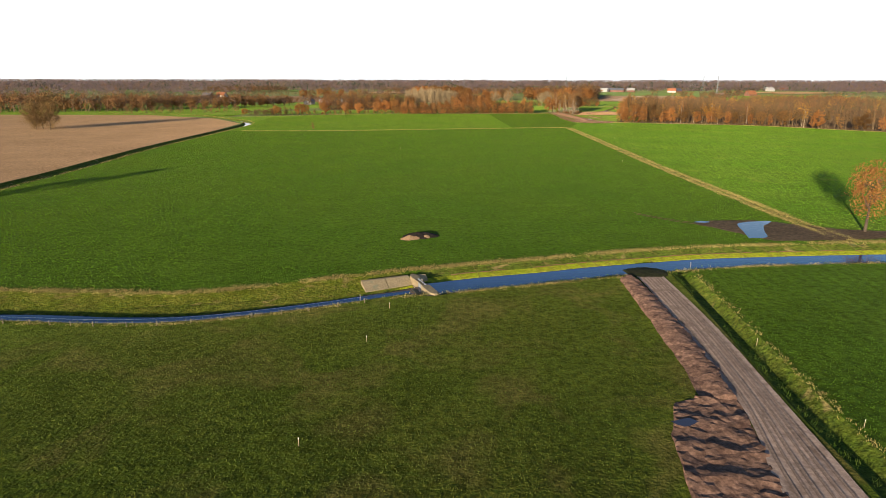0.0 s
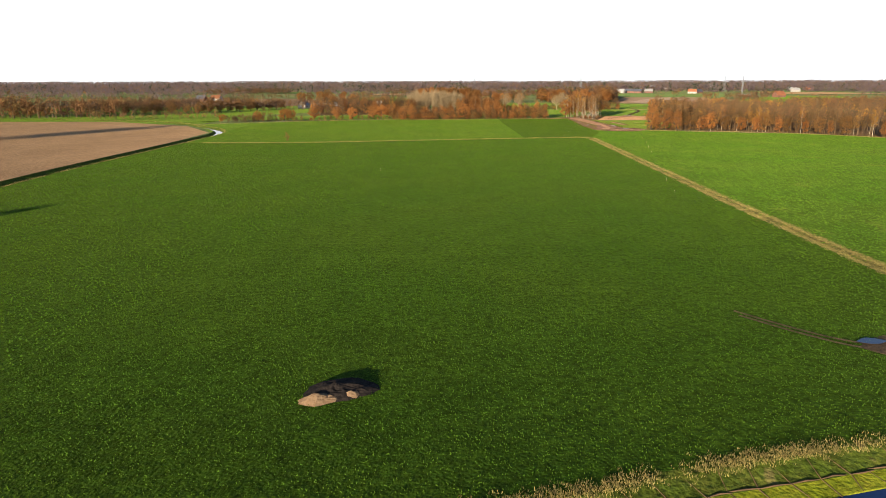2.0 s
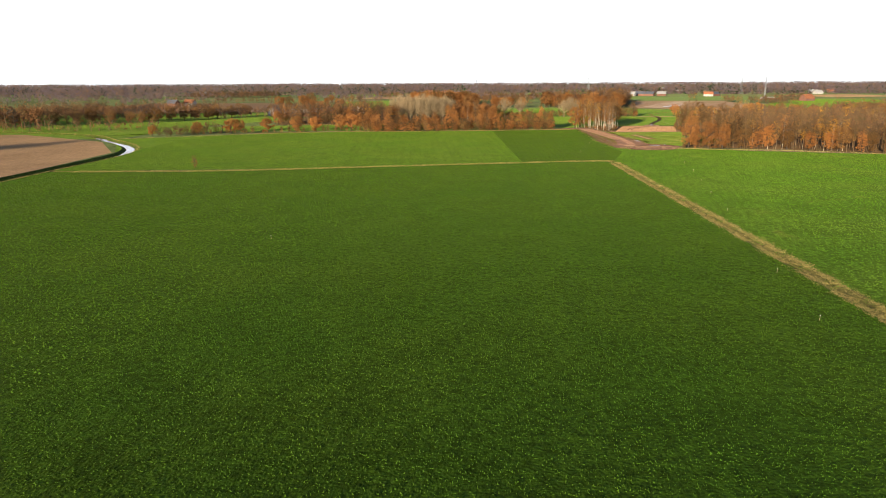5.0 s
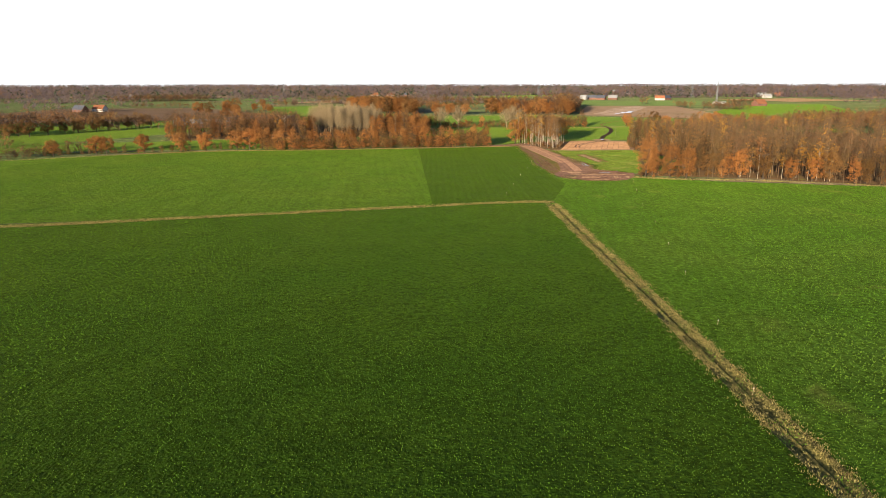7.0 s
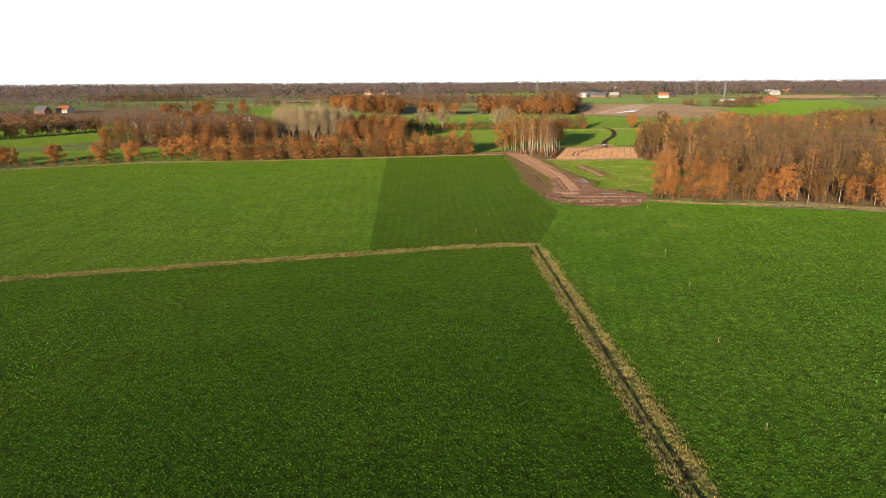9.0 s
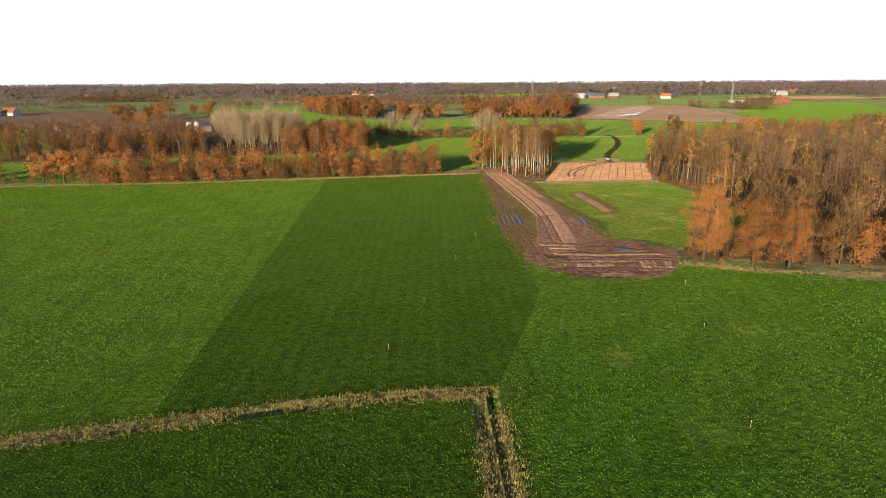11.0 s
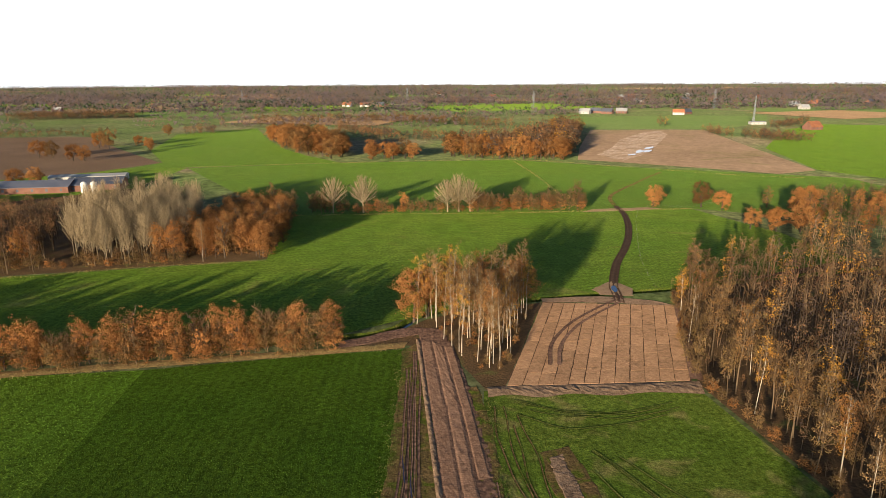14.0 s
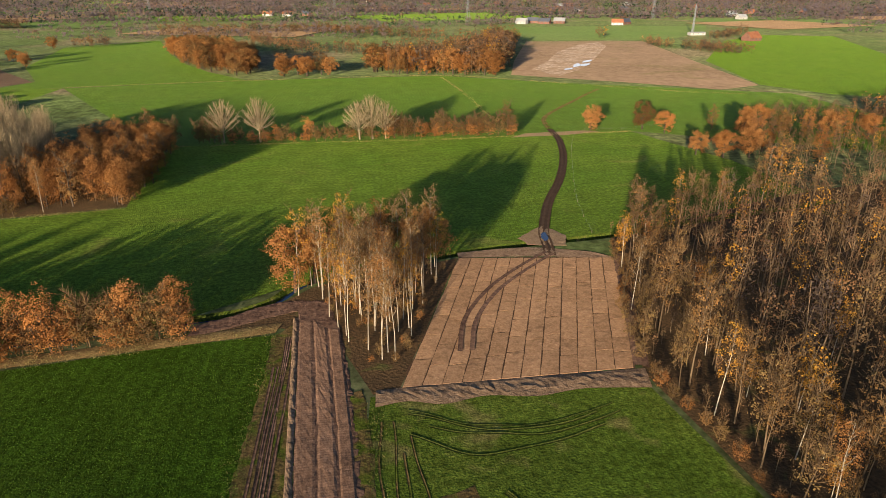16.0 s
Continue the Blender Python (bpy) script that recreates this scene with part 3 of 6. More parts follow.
def ground_sheet():
    from mathutils.geometry import delaunay_2d_cdt
    pts, edges, faces, owner, height = [], [], [], [], {}

    def add(p, z=None):
        pts.append(Vector((float(p[0]), float(p[1]))))
        return len(pts) - 1

    def chain(line):
        ids = [add(p) for p in line]
        edges.extend(zip(ids[:-1], ids[1:]))
        return ids

    rim = [add((5300 * math.cos(a), 400 + 5300 * math.sin(a))) for a in np.linspace(0, 2 * math.pi, 49)[:-1]]
    edges.extend((rim[i], rim[(i + 1) % 48]) for i in range(48))
    for k, far in enumerate((1400, 1900, 2400, 2900, 3400, 3900, 4400, 4800)):
        for a in np.linspace(0, 2 * math.pi, 73)[:-1]:
            add((far * math.cos(a + k * 0.04), 400 + far * math.sin(a + k * 0.04)))
    for line, rows, level in CHANNELS[3:5]:
        for end, inner in ((line[0], line[1]), (line[-1], line[-2])):
            way = (end - inner) / np.linalg.norm(end - inner)
            for side in np.linspace(rows[0][0] - 0.5, rows[-1][0] + 0.5, 9):
                add(end + way * 1.2 + np.array((-way[1], way[0])) * side)
    for name, mat, poly in FIELDS:
        ids = [add(p) for p in poly]
        faces.append(ids)
        owner.append(mat)
    for line, rows, level in CHANNELS:
        lines = [offset(line, d) for d, z in rows]
        for one in lines:
            chain(one)
    v, _, f, _, _, origin = delaunay_2d_cdt(pts, edges, faces, 1, 1e-3, True)
    xy = np.array([(p[0], p[1]) for p in v])
    z = np.array([swell(p[0], p[1]) for p in xy])
    bank = np.zeros(len(xy), int)
    for c, (line, rows, level) in enumerate(CHANNELS):
        t = np.gradient(line, axis=0)
        t /= np.linalg.norm(t, axis=1)[:, None]
        reach = max(abs(r[0]) for r in rows) + 0.5
        near = np.nonzero((xy[:, 0] > line[:, 0].min() - 20) & (xy[:, 0] < line[:, 0].max() + 20) & (xy[:, 1] > line[:, 1].min() - 20) & (xy[:, 1] < line[:, 1].max() + 20))[0]
        for i in near:
            d = xy[i] - line
            k = int((d ** 2).sum(1).argmin())
            if k in (0, len(line) - 1) and abs(d[k] @ t[k]) > 0.5:
                continue
            off = -t[k][1] * d[k][0] + t[k][0] * d[k][1]
            if rows[0][0] < off < rows[-1][0]:
                z[i] = min(z[i], np.interp(off, [r[0] for r in rows], [r[1] for r in rows]))
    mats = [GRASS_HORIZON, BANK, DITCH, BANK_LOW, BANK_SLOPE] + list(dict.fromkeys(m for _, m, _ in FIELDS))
    index = []
    centre = np.array([xy[list(face)].mean(0) for face in f])
    for face, c, src in zip(f, centre, origin):
        kind = mats.index(owner[max(src)]) if src else 0
        for j, (line, rows, level) in enumerate(CHANNELS):
            d = c - line
            k = int((d ** 2).sum(1).argmin())
            if (d[k] ** 2).sum() < 120:
                a, b = line[max(k - 1, 0)], line[min(k + 1, len(line) - 1)]
                t = (b - a) / np.linalg.norm(b - a)
                off = -t[1] * d[k][0] + t[0] * d[k][1]
                if rows[0][0] < off < rows[-1][0] and not (k in (0, len(line) - 1) and abs(d[k] @ t) > 1.0):
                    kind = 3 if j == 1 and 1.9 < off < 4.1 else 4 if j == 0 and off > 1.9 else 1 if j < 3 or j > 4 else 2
        index.append(kind)
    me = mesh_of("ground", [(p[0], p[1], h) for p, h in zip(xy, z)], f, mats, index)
    return tagged(new("ground", me), "flat farmland of green grass fields cut by ditches", "ground", kind="structure")


ground_sheet()


def water_sheet(name, line, d0, d1, z, label):
    a, b = offset(line, d0), offset(line, d1)
    ob = part(name, ribbon(a, b, 1, lambda s, u, x, y: z), WATER)
    return tagged(ob, label, "stream", kind="structure")


water_sheet("water_stream_lower", LOWER, -2.2, 2.2, -1.1, "narrow dark stream of still water below the weir")
water_sheet("water_stream_upper", UPPER, -2.6, 2.6, -0.85, "dark blue stream of still water above the weir")
tagged(part("water_canal", ribbon(offset(CANAL, -1.7), offset(CANAL, 1.7), 1, lambda s, u, x, y: float(np.interp(y, (398, 420), (-1.15, -0.75)))), WATER), "narrow channel with still water beside the stubble", "stream", kind="structure")
water_sheet("water_ditch", BACK_DITCH, -0.75, 0.75, -1.0, "thin dark water in a field ditch")


# ---------------------------------------------------------------- tracks and bare soil
def bare(name, poly, step, height, mat, label, category, seed=1):
    ob = part(name, patch(poly, step, height, seed=seed), mat)
    return tagged(ob, label, category, kind="structure")


def strip(name, left, right, step, across, height, mat, label, category):
    a, b = curve(left, step), None
    k = np.linspace(0, 1, len(a))
    r = curve(right, step / 2)
    q = np.linspace(0, 1, len(r))
    b = np.stack([np.interp(k, q, r[:, i]) for i in (0, 1)], 1)
    ob = part(name, ribbon(a, b, across, height), mat)
    return tagged(ob, label, category, kind="structure")


# the sandy haul road south of the stream
strip("dirt_road_south", [(27.9, 88), (27.6, 77), (27.2, 65.8), (26.5, 57), (25.8, 49), (24.6, 43), (23.2, 37), (20, 10), (17, -30)],
      [(31.6, 88), (31.4, 74), (30.9, 62.7), (30.2, 53.6), (29.7, 47.5), (29.3, 42.5), (28.8, 37), (26.5, 10), (23.5, -30)], 0.8, 14,
      lambda s, u, x, y: 0.10 + 0.022 * math.cos(u * 6.283 * 3 + 0.6 * fbm(x, y, 9.0)) + 0.03 * fbm(x, y, 1.2), SAND, "pale sandy haul road with wheel ruts", "road")
# spoil thrown up along its side
bare("spoil_bank", [(25.0, 85.2), (26.6, 87.0), (27.6, 84), (27.7, 74), (27.3, 64), (26.7, 56), (26.0, 50.5), (22.9, 50.2), (23.3, 54), (23.8, 60), (24.2, 67), (24.5, 76)], 0.45,
     lambda x, y: max(0.02, 0.50 * max(0.0, 1 - ((x - 25.9 - 0.02 * (y - 65)) / 1.9) ** 2) + 0.10 * fbm(x, y, 1.1) + 0.05 * fbm(x, y, 0.4, 3) + 0.025 * math.sin(y * 3.0 - x * 2.0)), SPOIL, "low ridge of dug brown soil beside the haul road", "soil")
bare("dug_soil", [(20.4, 50.0), (23, 51.0), (26, 50.4), (24.8, 43), (23.4, 36.5), (20.6, 20), (14.8, 28), (17.0, 38), (18.4, 45)], 0.42,
     lambda x, y: max(0.03, 0.10 + 0.09 * fbm(x, y, 0.5, 2) + (0.13 + 0.14 * fbm(x, y, 3.0, 9)) * max(0, math.sin(y * 1.5 + 1.2 * fbm(x, y, 4.0, 5) + 0.5 * math.sin(x * 0.6))) * min(1.0, max(0.0, (x - 16.5) / 2.0)) + 0.14 * fbm(x, y, 1.3)), SPOIL, "heaped dark ridges of dug soil beside the road", "soil")
# low dark mound between the road's end and the stream
bare("road_end_bank", [(26.6, 90.2), (27.0, 87.0), (28.6, 85.9), (31.2, 86.0), (32.6, 87.4), (33.0, 90.0), (30, 91.0)], 0.5,
     lambda x, y: 0.10 + 0.25 * max(0.0, 1 - ((x - 29.8) / 3.6) ** 2 - ((y - 88.6) / 3.0) ** 2) + 0.06 * fbm(x, y, 1.1), DARK_MOUND, "low dark mound at the end of the haul road", "bank")
# wet corner beside the stream
bare("mud_patch", [(49, 121), (54, 124.0), (62, 124.6), (69, 121), (76, 116.5), (84, 114.5), (84, 110.5), (69, 108), (58, 107.5), (55, 112), (52.5, 117)], 0.9,
     lambda x, y: 0.03 + 0.05 * abs(fbm(x, y, 2.0)), WETMUD, "wet trampled mud in a field corner", "mud")


def puddle(poly, z=0.1, slim=1.0):
    """A shallow pool with an uneven rim; slim draws it in across its length."""
    mid = sum(p[0] for p in poly) / len(poly)
    rim = curve([(mid + (x - mid) * slim, y) for x, y in poly + [poly[0]]], 0.5)[:-1]
    rim = [(x + 0.18 * slim * fbm(x, y, 0.9, 6), y + 0.3 * fbm(x, y, 1.1, 8)) for x, y in rim]
    ob = part("puddle", ([(x, y, z) for x, y in rim], [tuple(range(len(rim)))]), PUDDLE)
    return tagged(ob, "shallow puddle reflecting the blue sky", "puddle", group="puddles", kind="structure")


puddle([(54.3, 109), (55.5, 113.5), (57.5, 120.5), (61, 122.6), (65, 122.8), (62, 119), (60, 115), (58, 110)], 0.12)
puddle([(18.6, 46.6), (20.4, 46.9), (21.0, 46.3), (19.4, 45.7)], 0.30)
puddle([(49.5, 122.2), (51.2, 123.2), (53, 122.4), (51.2, 121.5)], 0.12)

# the building site by the birches
def ruts(x, y, way, gap, depth):
    """Uneven grooves that run across the way."""
    q = (x * math.cos(way) + y * math.sin(way)) / gap + 0.5 * fbm(x, y, 5.0, 3)
    return depth * abs(math.sin(q * math.pi))


def rut_family(low, high, count, width, mat, seed, z=0.05, label="dark tyre rut pressed into rough grass"):
    """Wheel ruts in pairs between two lines, each with its own wander and ends."""
    r = np.random.default_rng(seed)
    n = 40
    a, b = [np.array([[np.interp(k, np.linspace(0, 1, len(c)), c[:, i]) for i in (0, 1)] for k in np.linspace(0, 1, n)]) for c in (curve(low, 1.0), curve(high, 1.0))]
    for j in range(count):
        u = (j + r.uniform(0.1, 0.9)) / count
        i0, i1 = int(r.integers(0, n // 4)), n - int(r.integers(0, n // 4))
        k = np.arange(i0, i1)
        sway = u + 0.09 * np.sin(k / n * r.uniform(3, 9) + r.uniform(0, 6)) + 0.03 * np.sin(k / n * r.uniform(12, 25))
        mid = a[k] + (b[k] - a[k]) * sway[:, None]
        w = width * r.uniform(0.7, 1.3) * 0.5
        lift = z + r.uniform(0, 0.02)
        ob = part("tyre_rut", ribbon(offset(mid, w), offset(mid, -w), 3, lambda s, q, x, y: lift - 0.035 * math.sin(q * 3.14159) + 0.02 * fbm(x, y, 0.8)), mat)
        tagged(ob, label, "track", kind="structure")


bare("trampled_strip", [(89.5, 533), (86.9, 530), (85.6, 486), (83.4, 452), (84.1, 437), (84.5, 428), (90, 426), (93, 436), (94, 462), (94, 482), (93, 505), (92, 533)], 0.8,
     lambda x, y: 0.03 + ruts(x, y, 0.05, 1.1, 0.05) + 0.03 * fbm(x, y, 1.2), TRAMPLED, "trampled grass and mud with wheel ruts beside the road", "soil")
bare("trampled_margin", [(98, 440), (98, 512), (101, 513), (102.3, 500), (101.8, 478), (103.4, 464), (106.4, 453), (105.2, 445), (105, 438), (100, 436)], 0.8,
     lambda x, y: 0.035 + ruts(x, y, 0.3, 1.1, 0.05) + 0.03 * fbm(x, y, 1.2), TRAMPLED, "trampled brown grass with wheel ruts beside the road", "soil")
DIRT = [(90.0, 538), (92.2, 504), (93.4, 482), (93.8, 464), (92.6, 452), (89.0, 436), (87.5, 433.5), (84.8, 428), (85.0, 423), (87.4, 417.8), (91.5, 413.6), (97, 411.8), (102.5, 411.0), (107.0, 413.2), (110.8, 418.5), (113.4, 424), (114.5, 429.3),
        (111.6, 431), (109.9, 435), (106, 436.5), (103.4, 439.5), (103.0, 450), (100.4, 464), (101.2, 486), (100.2, 505), (98.4, 524), (95.5, 541), (87, 542), (73, 534.5), (73, 530.5)]
bare("churned_soil", DIRT, 0.7, lambda x, y: 0.05 + 0.06 * abs(fbm(x, y, 1.6)) + (ruts(x, y, 1.45, 1.3, 0.08) if y < 436 and x > 90 else ruts(x, y, 0.1, 1.0, 0.06)), MUD, "dark churned soil with wheel ruts and ridges", "soil")


def bed(poly, h, mat, label="flattened bed of brown soil with broken edges", seed=1):
    """A levelled bed that falls off at its broken rim."""
    name = "dirt_bed"
    return bare(name, poly, 0.45, lambda x, y: 0.06 + 0.62 * h * min(1.0, 0.15 + edge_distance(poly, x, y) / 0.40) + 0.05 * fbm(x, y, 0.9, seed) + 0.03 * fbm(x, y, 3.0, seed), mat, label, "soil", seed)


def lane(left, right, h, mat=LANE):
    strip("dirt_road_lane", left, right, 0.8, 7, lambda s, u, x, y: 0.10 + 0.24 * h * min(1.0, 7 * u + 0.1, 7 * (1 - u) + 0.1, 60 * s + 0.1, 60 * (1 - s) + 0.1) + 0.035 * fbm(x, y, 0.7) + 0.05 * fbm(x, y, 4.0, 2) + 0.012 * math.sin(y * 7.0), mat, "raised lane of levelled brown soil in the haul road", "road")


# lanes of the road, far part and near part
lane([(90.6, 534), (92.3, 505), (93.7, 482), (94.4, 467), (94.8, 460)], [(92.7, 534), (94.6, 508), (95.5, 493), (96.4, 473), (96.1, 460.2)], 0.26)
lane([(92.95, 534), (94.85, 508), (95.75, 493), (96.65, 473), (96.35, 460.2)], [(95.2, 531), (97.4, 503), (98.3, 484), (99.6, 470), (99.5, 462)], 0.32)
lane([(95.5, 531), (97.7, 503), (98.7, 484.5)], [(97.4, 531), (99.4, 504), (100.5, 485)], 0.36)
lane([(96.5, 459.6), (95.3, 446), (94.1, 434.5)], [(99.4, 461.2), (98.6, 446.7), (97.0, 434)], 0.34)
lane([(95.0, 459.2), (93.8, 447), (92.6, 434.8)], [(96.2, 459.4), (95.05, 446), (93.85, 434.6)], 0.27, MUD)
lane([(93.4, 459.4), (91.6, 448), (89.5, 435.6)], [(94.75, 459), (93.5, 447), (92.3, 435)], 0.22, MUD)
strip("clod_ridge", [(89.5, 535), (91.3, 505), (92.6, 482), (93.3, 467), (93.6, 460)], [(90.5, 535), (92.2, 505), (93.6, 482), (94.3, 467), (94.6, 460)], 0.5, 5,
      lambda s, u, x, y: 0.05 + (0.16 + 0.16 * fbm(x, y, 1.6)) * math.sin(u * 3.14159) + 0.10 * abs(fbm(x, y, 0.6, 4)), SOIL, "crumbling ridge of pale clods along the road", "soil")
# beds at the foot of the road
bed([(89.2, 434.8), (96.6, 432.8), (96.0, 431.4), (89.0, 432.6)], 0.24, SOIL, seed=2)
bed([(90.7, 431.4), (96.0, 430.9), (95.6, 429.3), (90.6, 429.8)], 0.30, SOIL, seed=3)
bed([(90.4, 429.3), (95.7, 428.8), (95.3, 427.3), (90.3, 428.1)], 0.24, MUD, seed=4)
bed([(90.2, 427.8), (95.7, 426.6), (103.4, 425.9), (110.0, 426.0), (110.6, 424.7), (106.0, 424.6), (97.9, 424.5), (90.9, 425.8)], 0.34, SOIL, seed=5)
bed([(93.2, 424.3), (102.5, 423.3), (111.8, 422.9), (111.3, 421.5), (105.1, 422.2), (93.1, 423.0)], 0.24, MUD, seed=6)
bed([(92.6, 422.7), (98.9, 422.5), (104.6, 421.8), (102.9, 420.4), (96.4, 420.5), (92.6, 420.9)], 0.30, MUD, seed=7)
bed([(93.3, 420.2), (96.1, 420.2), (95.6, 418.0), (92.7, 418.0)], 0.28, SOIL, seed=8)
bed([(96.4, 420.2), (99.9, 419.7), (99.5, 417.8), (95.9, 417.9)], 0.25, SOIL, seed=9)
bed([(100.2, 419.9), (104.2, 420.0), (103.3, 417.2), (99.8, 417.7)], 0.22, MUD, seed=10)
bed([(104.6, 421.2), (106.7, 421.4), (105.6, 416.8), (103.6, 416.8)], 0.34, SOIL, seed=11)
bed([(107.0, 421.3), (108.6, 421.2), (107.4, 416.6), (105.9, 416.8)], 0.36, MUD, seed=12)
bed([(108.9, 420.9), (110.4, 420.8), (109.0, 416.4), (107.7, 416.6)], 0.34, SOIL, seed=13)
bed([(103.2, 416.5), (106.9, 416.1), (105.6, 414.6), (102.9, 414.9)], 0.25, MUD, seed=14)
bed([(92.5, 416.8), (98, 417.0), (99, 415.4), (93.5, 415.0)], 0.22, MUD, seed=15)
bed([(96, 414.4), (101.5, 414.2), (101.0, 412.2), (95.4, 412.4)], 0.25, SOIL, seed=16)
bare("wet_pit", [(88.2, 425.6), (92.9, 424.5), (92.5, 421.0), (88.3, 423.2)], 0.5, lambda x, y: 0.20 + 0.05 * fbm(x, y, 0.8), WETMUD, "dark wet hollow in the churned soil", "soil")
# wheel ruts beside and below the road
rut_family([(87.2, 529), (87.2, 486), (84.2, 456), (85.0, 437), (84.9, 426), (86.4, 418)], [(90.6, 529), (90.4, 486), (90.4, 458), (89.0, 438), (88.6, 428), (88.0, 419)], 10, 0.28, MUD, 21, 0.10, "muddy wheel rut beside the haul road")
rut_family([(101.0, 484), (100.4, 461), (98.8, 440)], [(102.2, 484), (105.4, 458), (104.2, 440)], 7, 0.28, MUD, 22, 0.10, "muddy wheel rut beside the haul road")
rut_family([(97, 427.6), (104, 427.0), (113.8, 427.4)], [(97, 433.4), (104, 434.6), (111, 432)], 8, 0.34, MUD, 23, 0.20, "muddy wheel rut across the churned soil")
rut_family([(88, 413.5), (97, 410.8), (107, 412.0)], [(89, 420), (95, 416.6), (103, 415.6)], 8, 0.34, MUD, 24, 0.20, "muddy wheel rut across the churned soil")
for q, z in (([(87.5, 492), (88.1, 488.5), (88.7, 484), (88.2, 485), (87.8, 488)], 0.19), ([(88.9, 487), (89.3, 484), (89.6, 480.5), (89.1, 482)], 0.19), ([(84.2, 455), (84.5, 453.5), (84.2, 449.8), (83.9, 451)], 0.17),
             ([(89.2, 466), (89.5, 461), (89.0, 450.6), (88.5, 451.2), (88.6, 459)], 0.20), ([(86.9, 464.2), (87.0, 459.5), (86.5, 453.8), (86.4, 458.0)], 0.19), ([(87.8, 460), (88.0, 455), (87.6, 449.5), (87.4, 454)], 0.19), ([(85.5, 460), (85.7, 456), (85.3, 451), (85.2, 455)], 0.18),
             ([(103.6, 459.2), (103.9, 454.8), (103.2, 448.3), (102.8, 449.6), (103.1, 454.2)], 0.20), ([(102.2, 457.1), (102.4, 453.9), (101.9, 448.8), (101.6, 450.3)], 0.20),
             ([(101.0, 428.4), (103.6, 428.8), (106.4, 427.9), (103.9, 427.6)], 0.36), ([(109.7, 434.3), (110.3, 434.0), (110.1, 432.9), (109.6, 433.0)], 0.24)):
    puddle(q, z, 0.55 if q[0][1] > 440 else 0.9)
bare("worn_margin", [(108.4, 491), (113.4, 492.6), (115.6, 478), (115.8, 463), (110.4, 461.5), (109.2, 476)], 0.8, lambda x, y: 0.02 + ruts(x, y, 0.15, 1.0, 0.04), TRAMPLED, "worn brown grass with soil showing", "soil")
bare("worn_patch", [(109.4, 489.6), (111.9, 490.6), (113.2, 477), (113.1, 464.5), (110.9, 462.8), (110.4, 476)], 0.6, lambda x, y: 0.07 + ruts(x, y, 1.4, 1.2, 0.05) + 0.03 * fbm(x, y, 1.0), SOIL, "bare strip of pale soil in the rough grass", "soil")

# the levelled plot behind the birches: panels of soil with joints between
PLOT = (np.array((106.4, 512.6)), np.array((141.0, 513.2)), np.array((154.0, 553.6)), np.array((121.4, 557.4)))


def plot_point(u, v):
    a, b, c, d = PLOT
    return (a * (1 - u) + b * u) * (1 - v) + (d * (1 - u) + c * u) * v


bare("plot_bed", [tuple(p) for p in PLOT], 3.0, lambda x, y: 0.03, JOINT, "dark soil showing in the joints of the levelled plot", "soil")
plot = thing("levelled_plot", "levelled plot of brown soil in long panels", "plot", kind="structure")
_r = np.random.default_rng(5)
for i in range(12):
    v = 0.0
    while v < 0.995:
        w = min(0.995, v + _r.uniform(0.10, 0.17))
        w = 0.995 if w > 0.93 else w
        z, rim = 0.07 + _r.uniform(0, 0.03), []
        u0, u1 = i / 12 + 0.0016 + _r.uniform(0, 0.0016), (i + 1) / 12 - 0.0016 - _r.uniform(0, 0.0016)
        for u, q in [(u0, v + (w - v) * k / 4) for k in range(4)] + [(u0 + (u1 - u0) * k / 2, w - 0.0030) for k in range(2)] + [(u1, w - (w - v) * k / 4) for k in range(4)] + [(u1 - (u1 - u0) * k / 2, v + 0.0010) for k in range(2)]:
            p = plot_point(u + _r.normal() * 0.0011, min(0.996, max(0.002, q + _r.normal() * 0.0014)))
            rim.append((p[0], p[1], z + 0.02 * fbm(p[0], p[1], 2.0)))
        n, top = len(rim), plot_point((u0 + u1) / 2, (v + w) / 2)
        verts = [(p[0], p[1], 0.02) for p in rim] + rim + [(top[0], top[1], z + 0.03)]
        part("soil_panel", (verts, [(j, (j + 1) % n, (j + 1) % n + n, j + n) for j in range(n)] + [(j + n, (j + 1) % n + n, 2 * n) for j in range(n)]), PLOT_SOIL, plot)
        v = w
strip("plot_edge", [(102.8, 512.4), (110, 512.9), (125, 513.0), (142.6, 513.0)], [(102.6, 508.6), (107, 509.4), (112, 508.2), (118, 509.3), (125, 508.3), (132, 509.2), (141.6, 508.2)], 0.7, 6,
      lambda s, u, x, y: 0.12 * max(0.0, math.sin(u * 3.14159)) ** 0.6 * (1 + 0.8 * fbm(x, y, 5.0)) + 0.16 * fbm(x, y, 1.0) * math.sin(u * 3.14159) + 0.03, SOIL, "rough ridge of soil along the plot", "soil")
strip("plot_side", [(141.2, 514), (147, 533), (153, 553)], [(143.4, 513), (149.5, 533), (157, 556)], 1.0, 4, lambda s, u, x, y: 0.25 * math.sin(u * 3.14) + 0.1 * fbm(x, y, 1.0) + 0.02, MUD, "dark ridge of soil beside the wood", "soil")
strip("plot_back", [(121.5, 560.0), (137, 561.0), (150, 557.0)], [(121.4, 557.4), (137, 556), (154, 553)], 1.0, 4, lambda s, u, x, y: 0.05 + 0.12 * abs(fbm(x, y, 1.2)), SOIL, "trampled soil behind the plot", "soil")
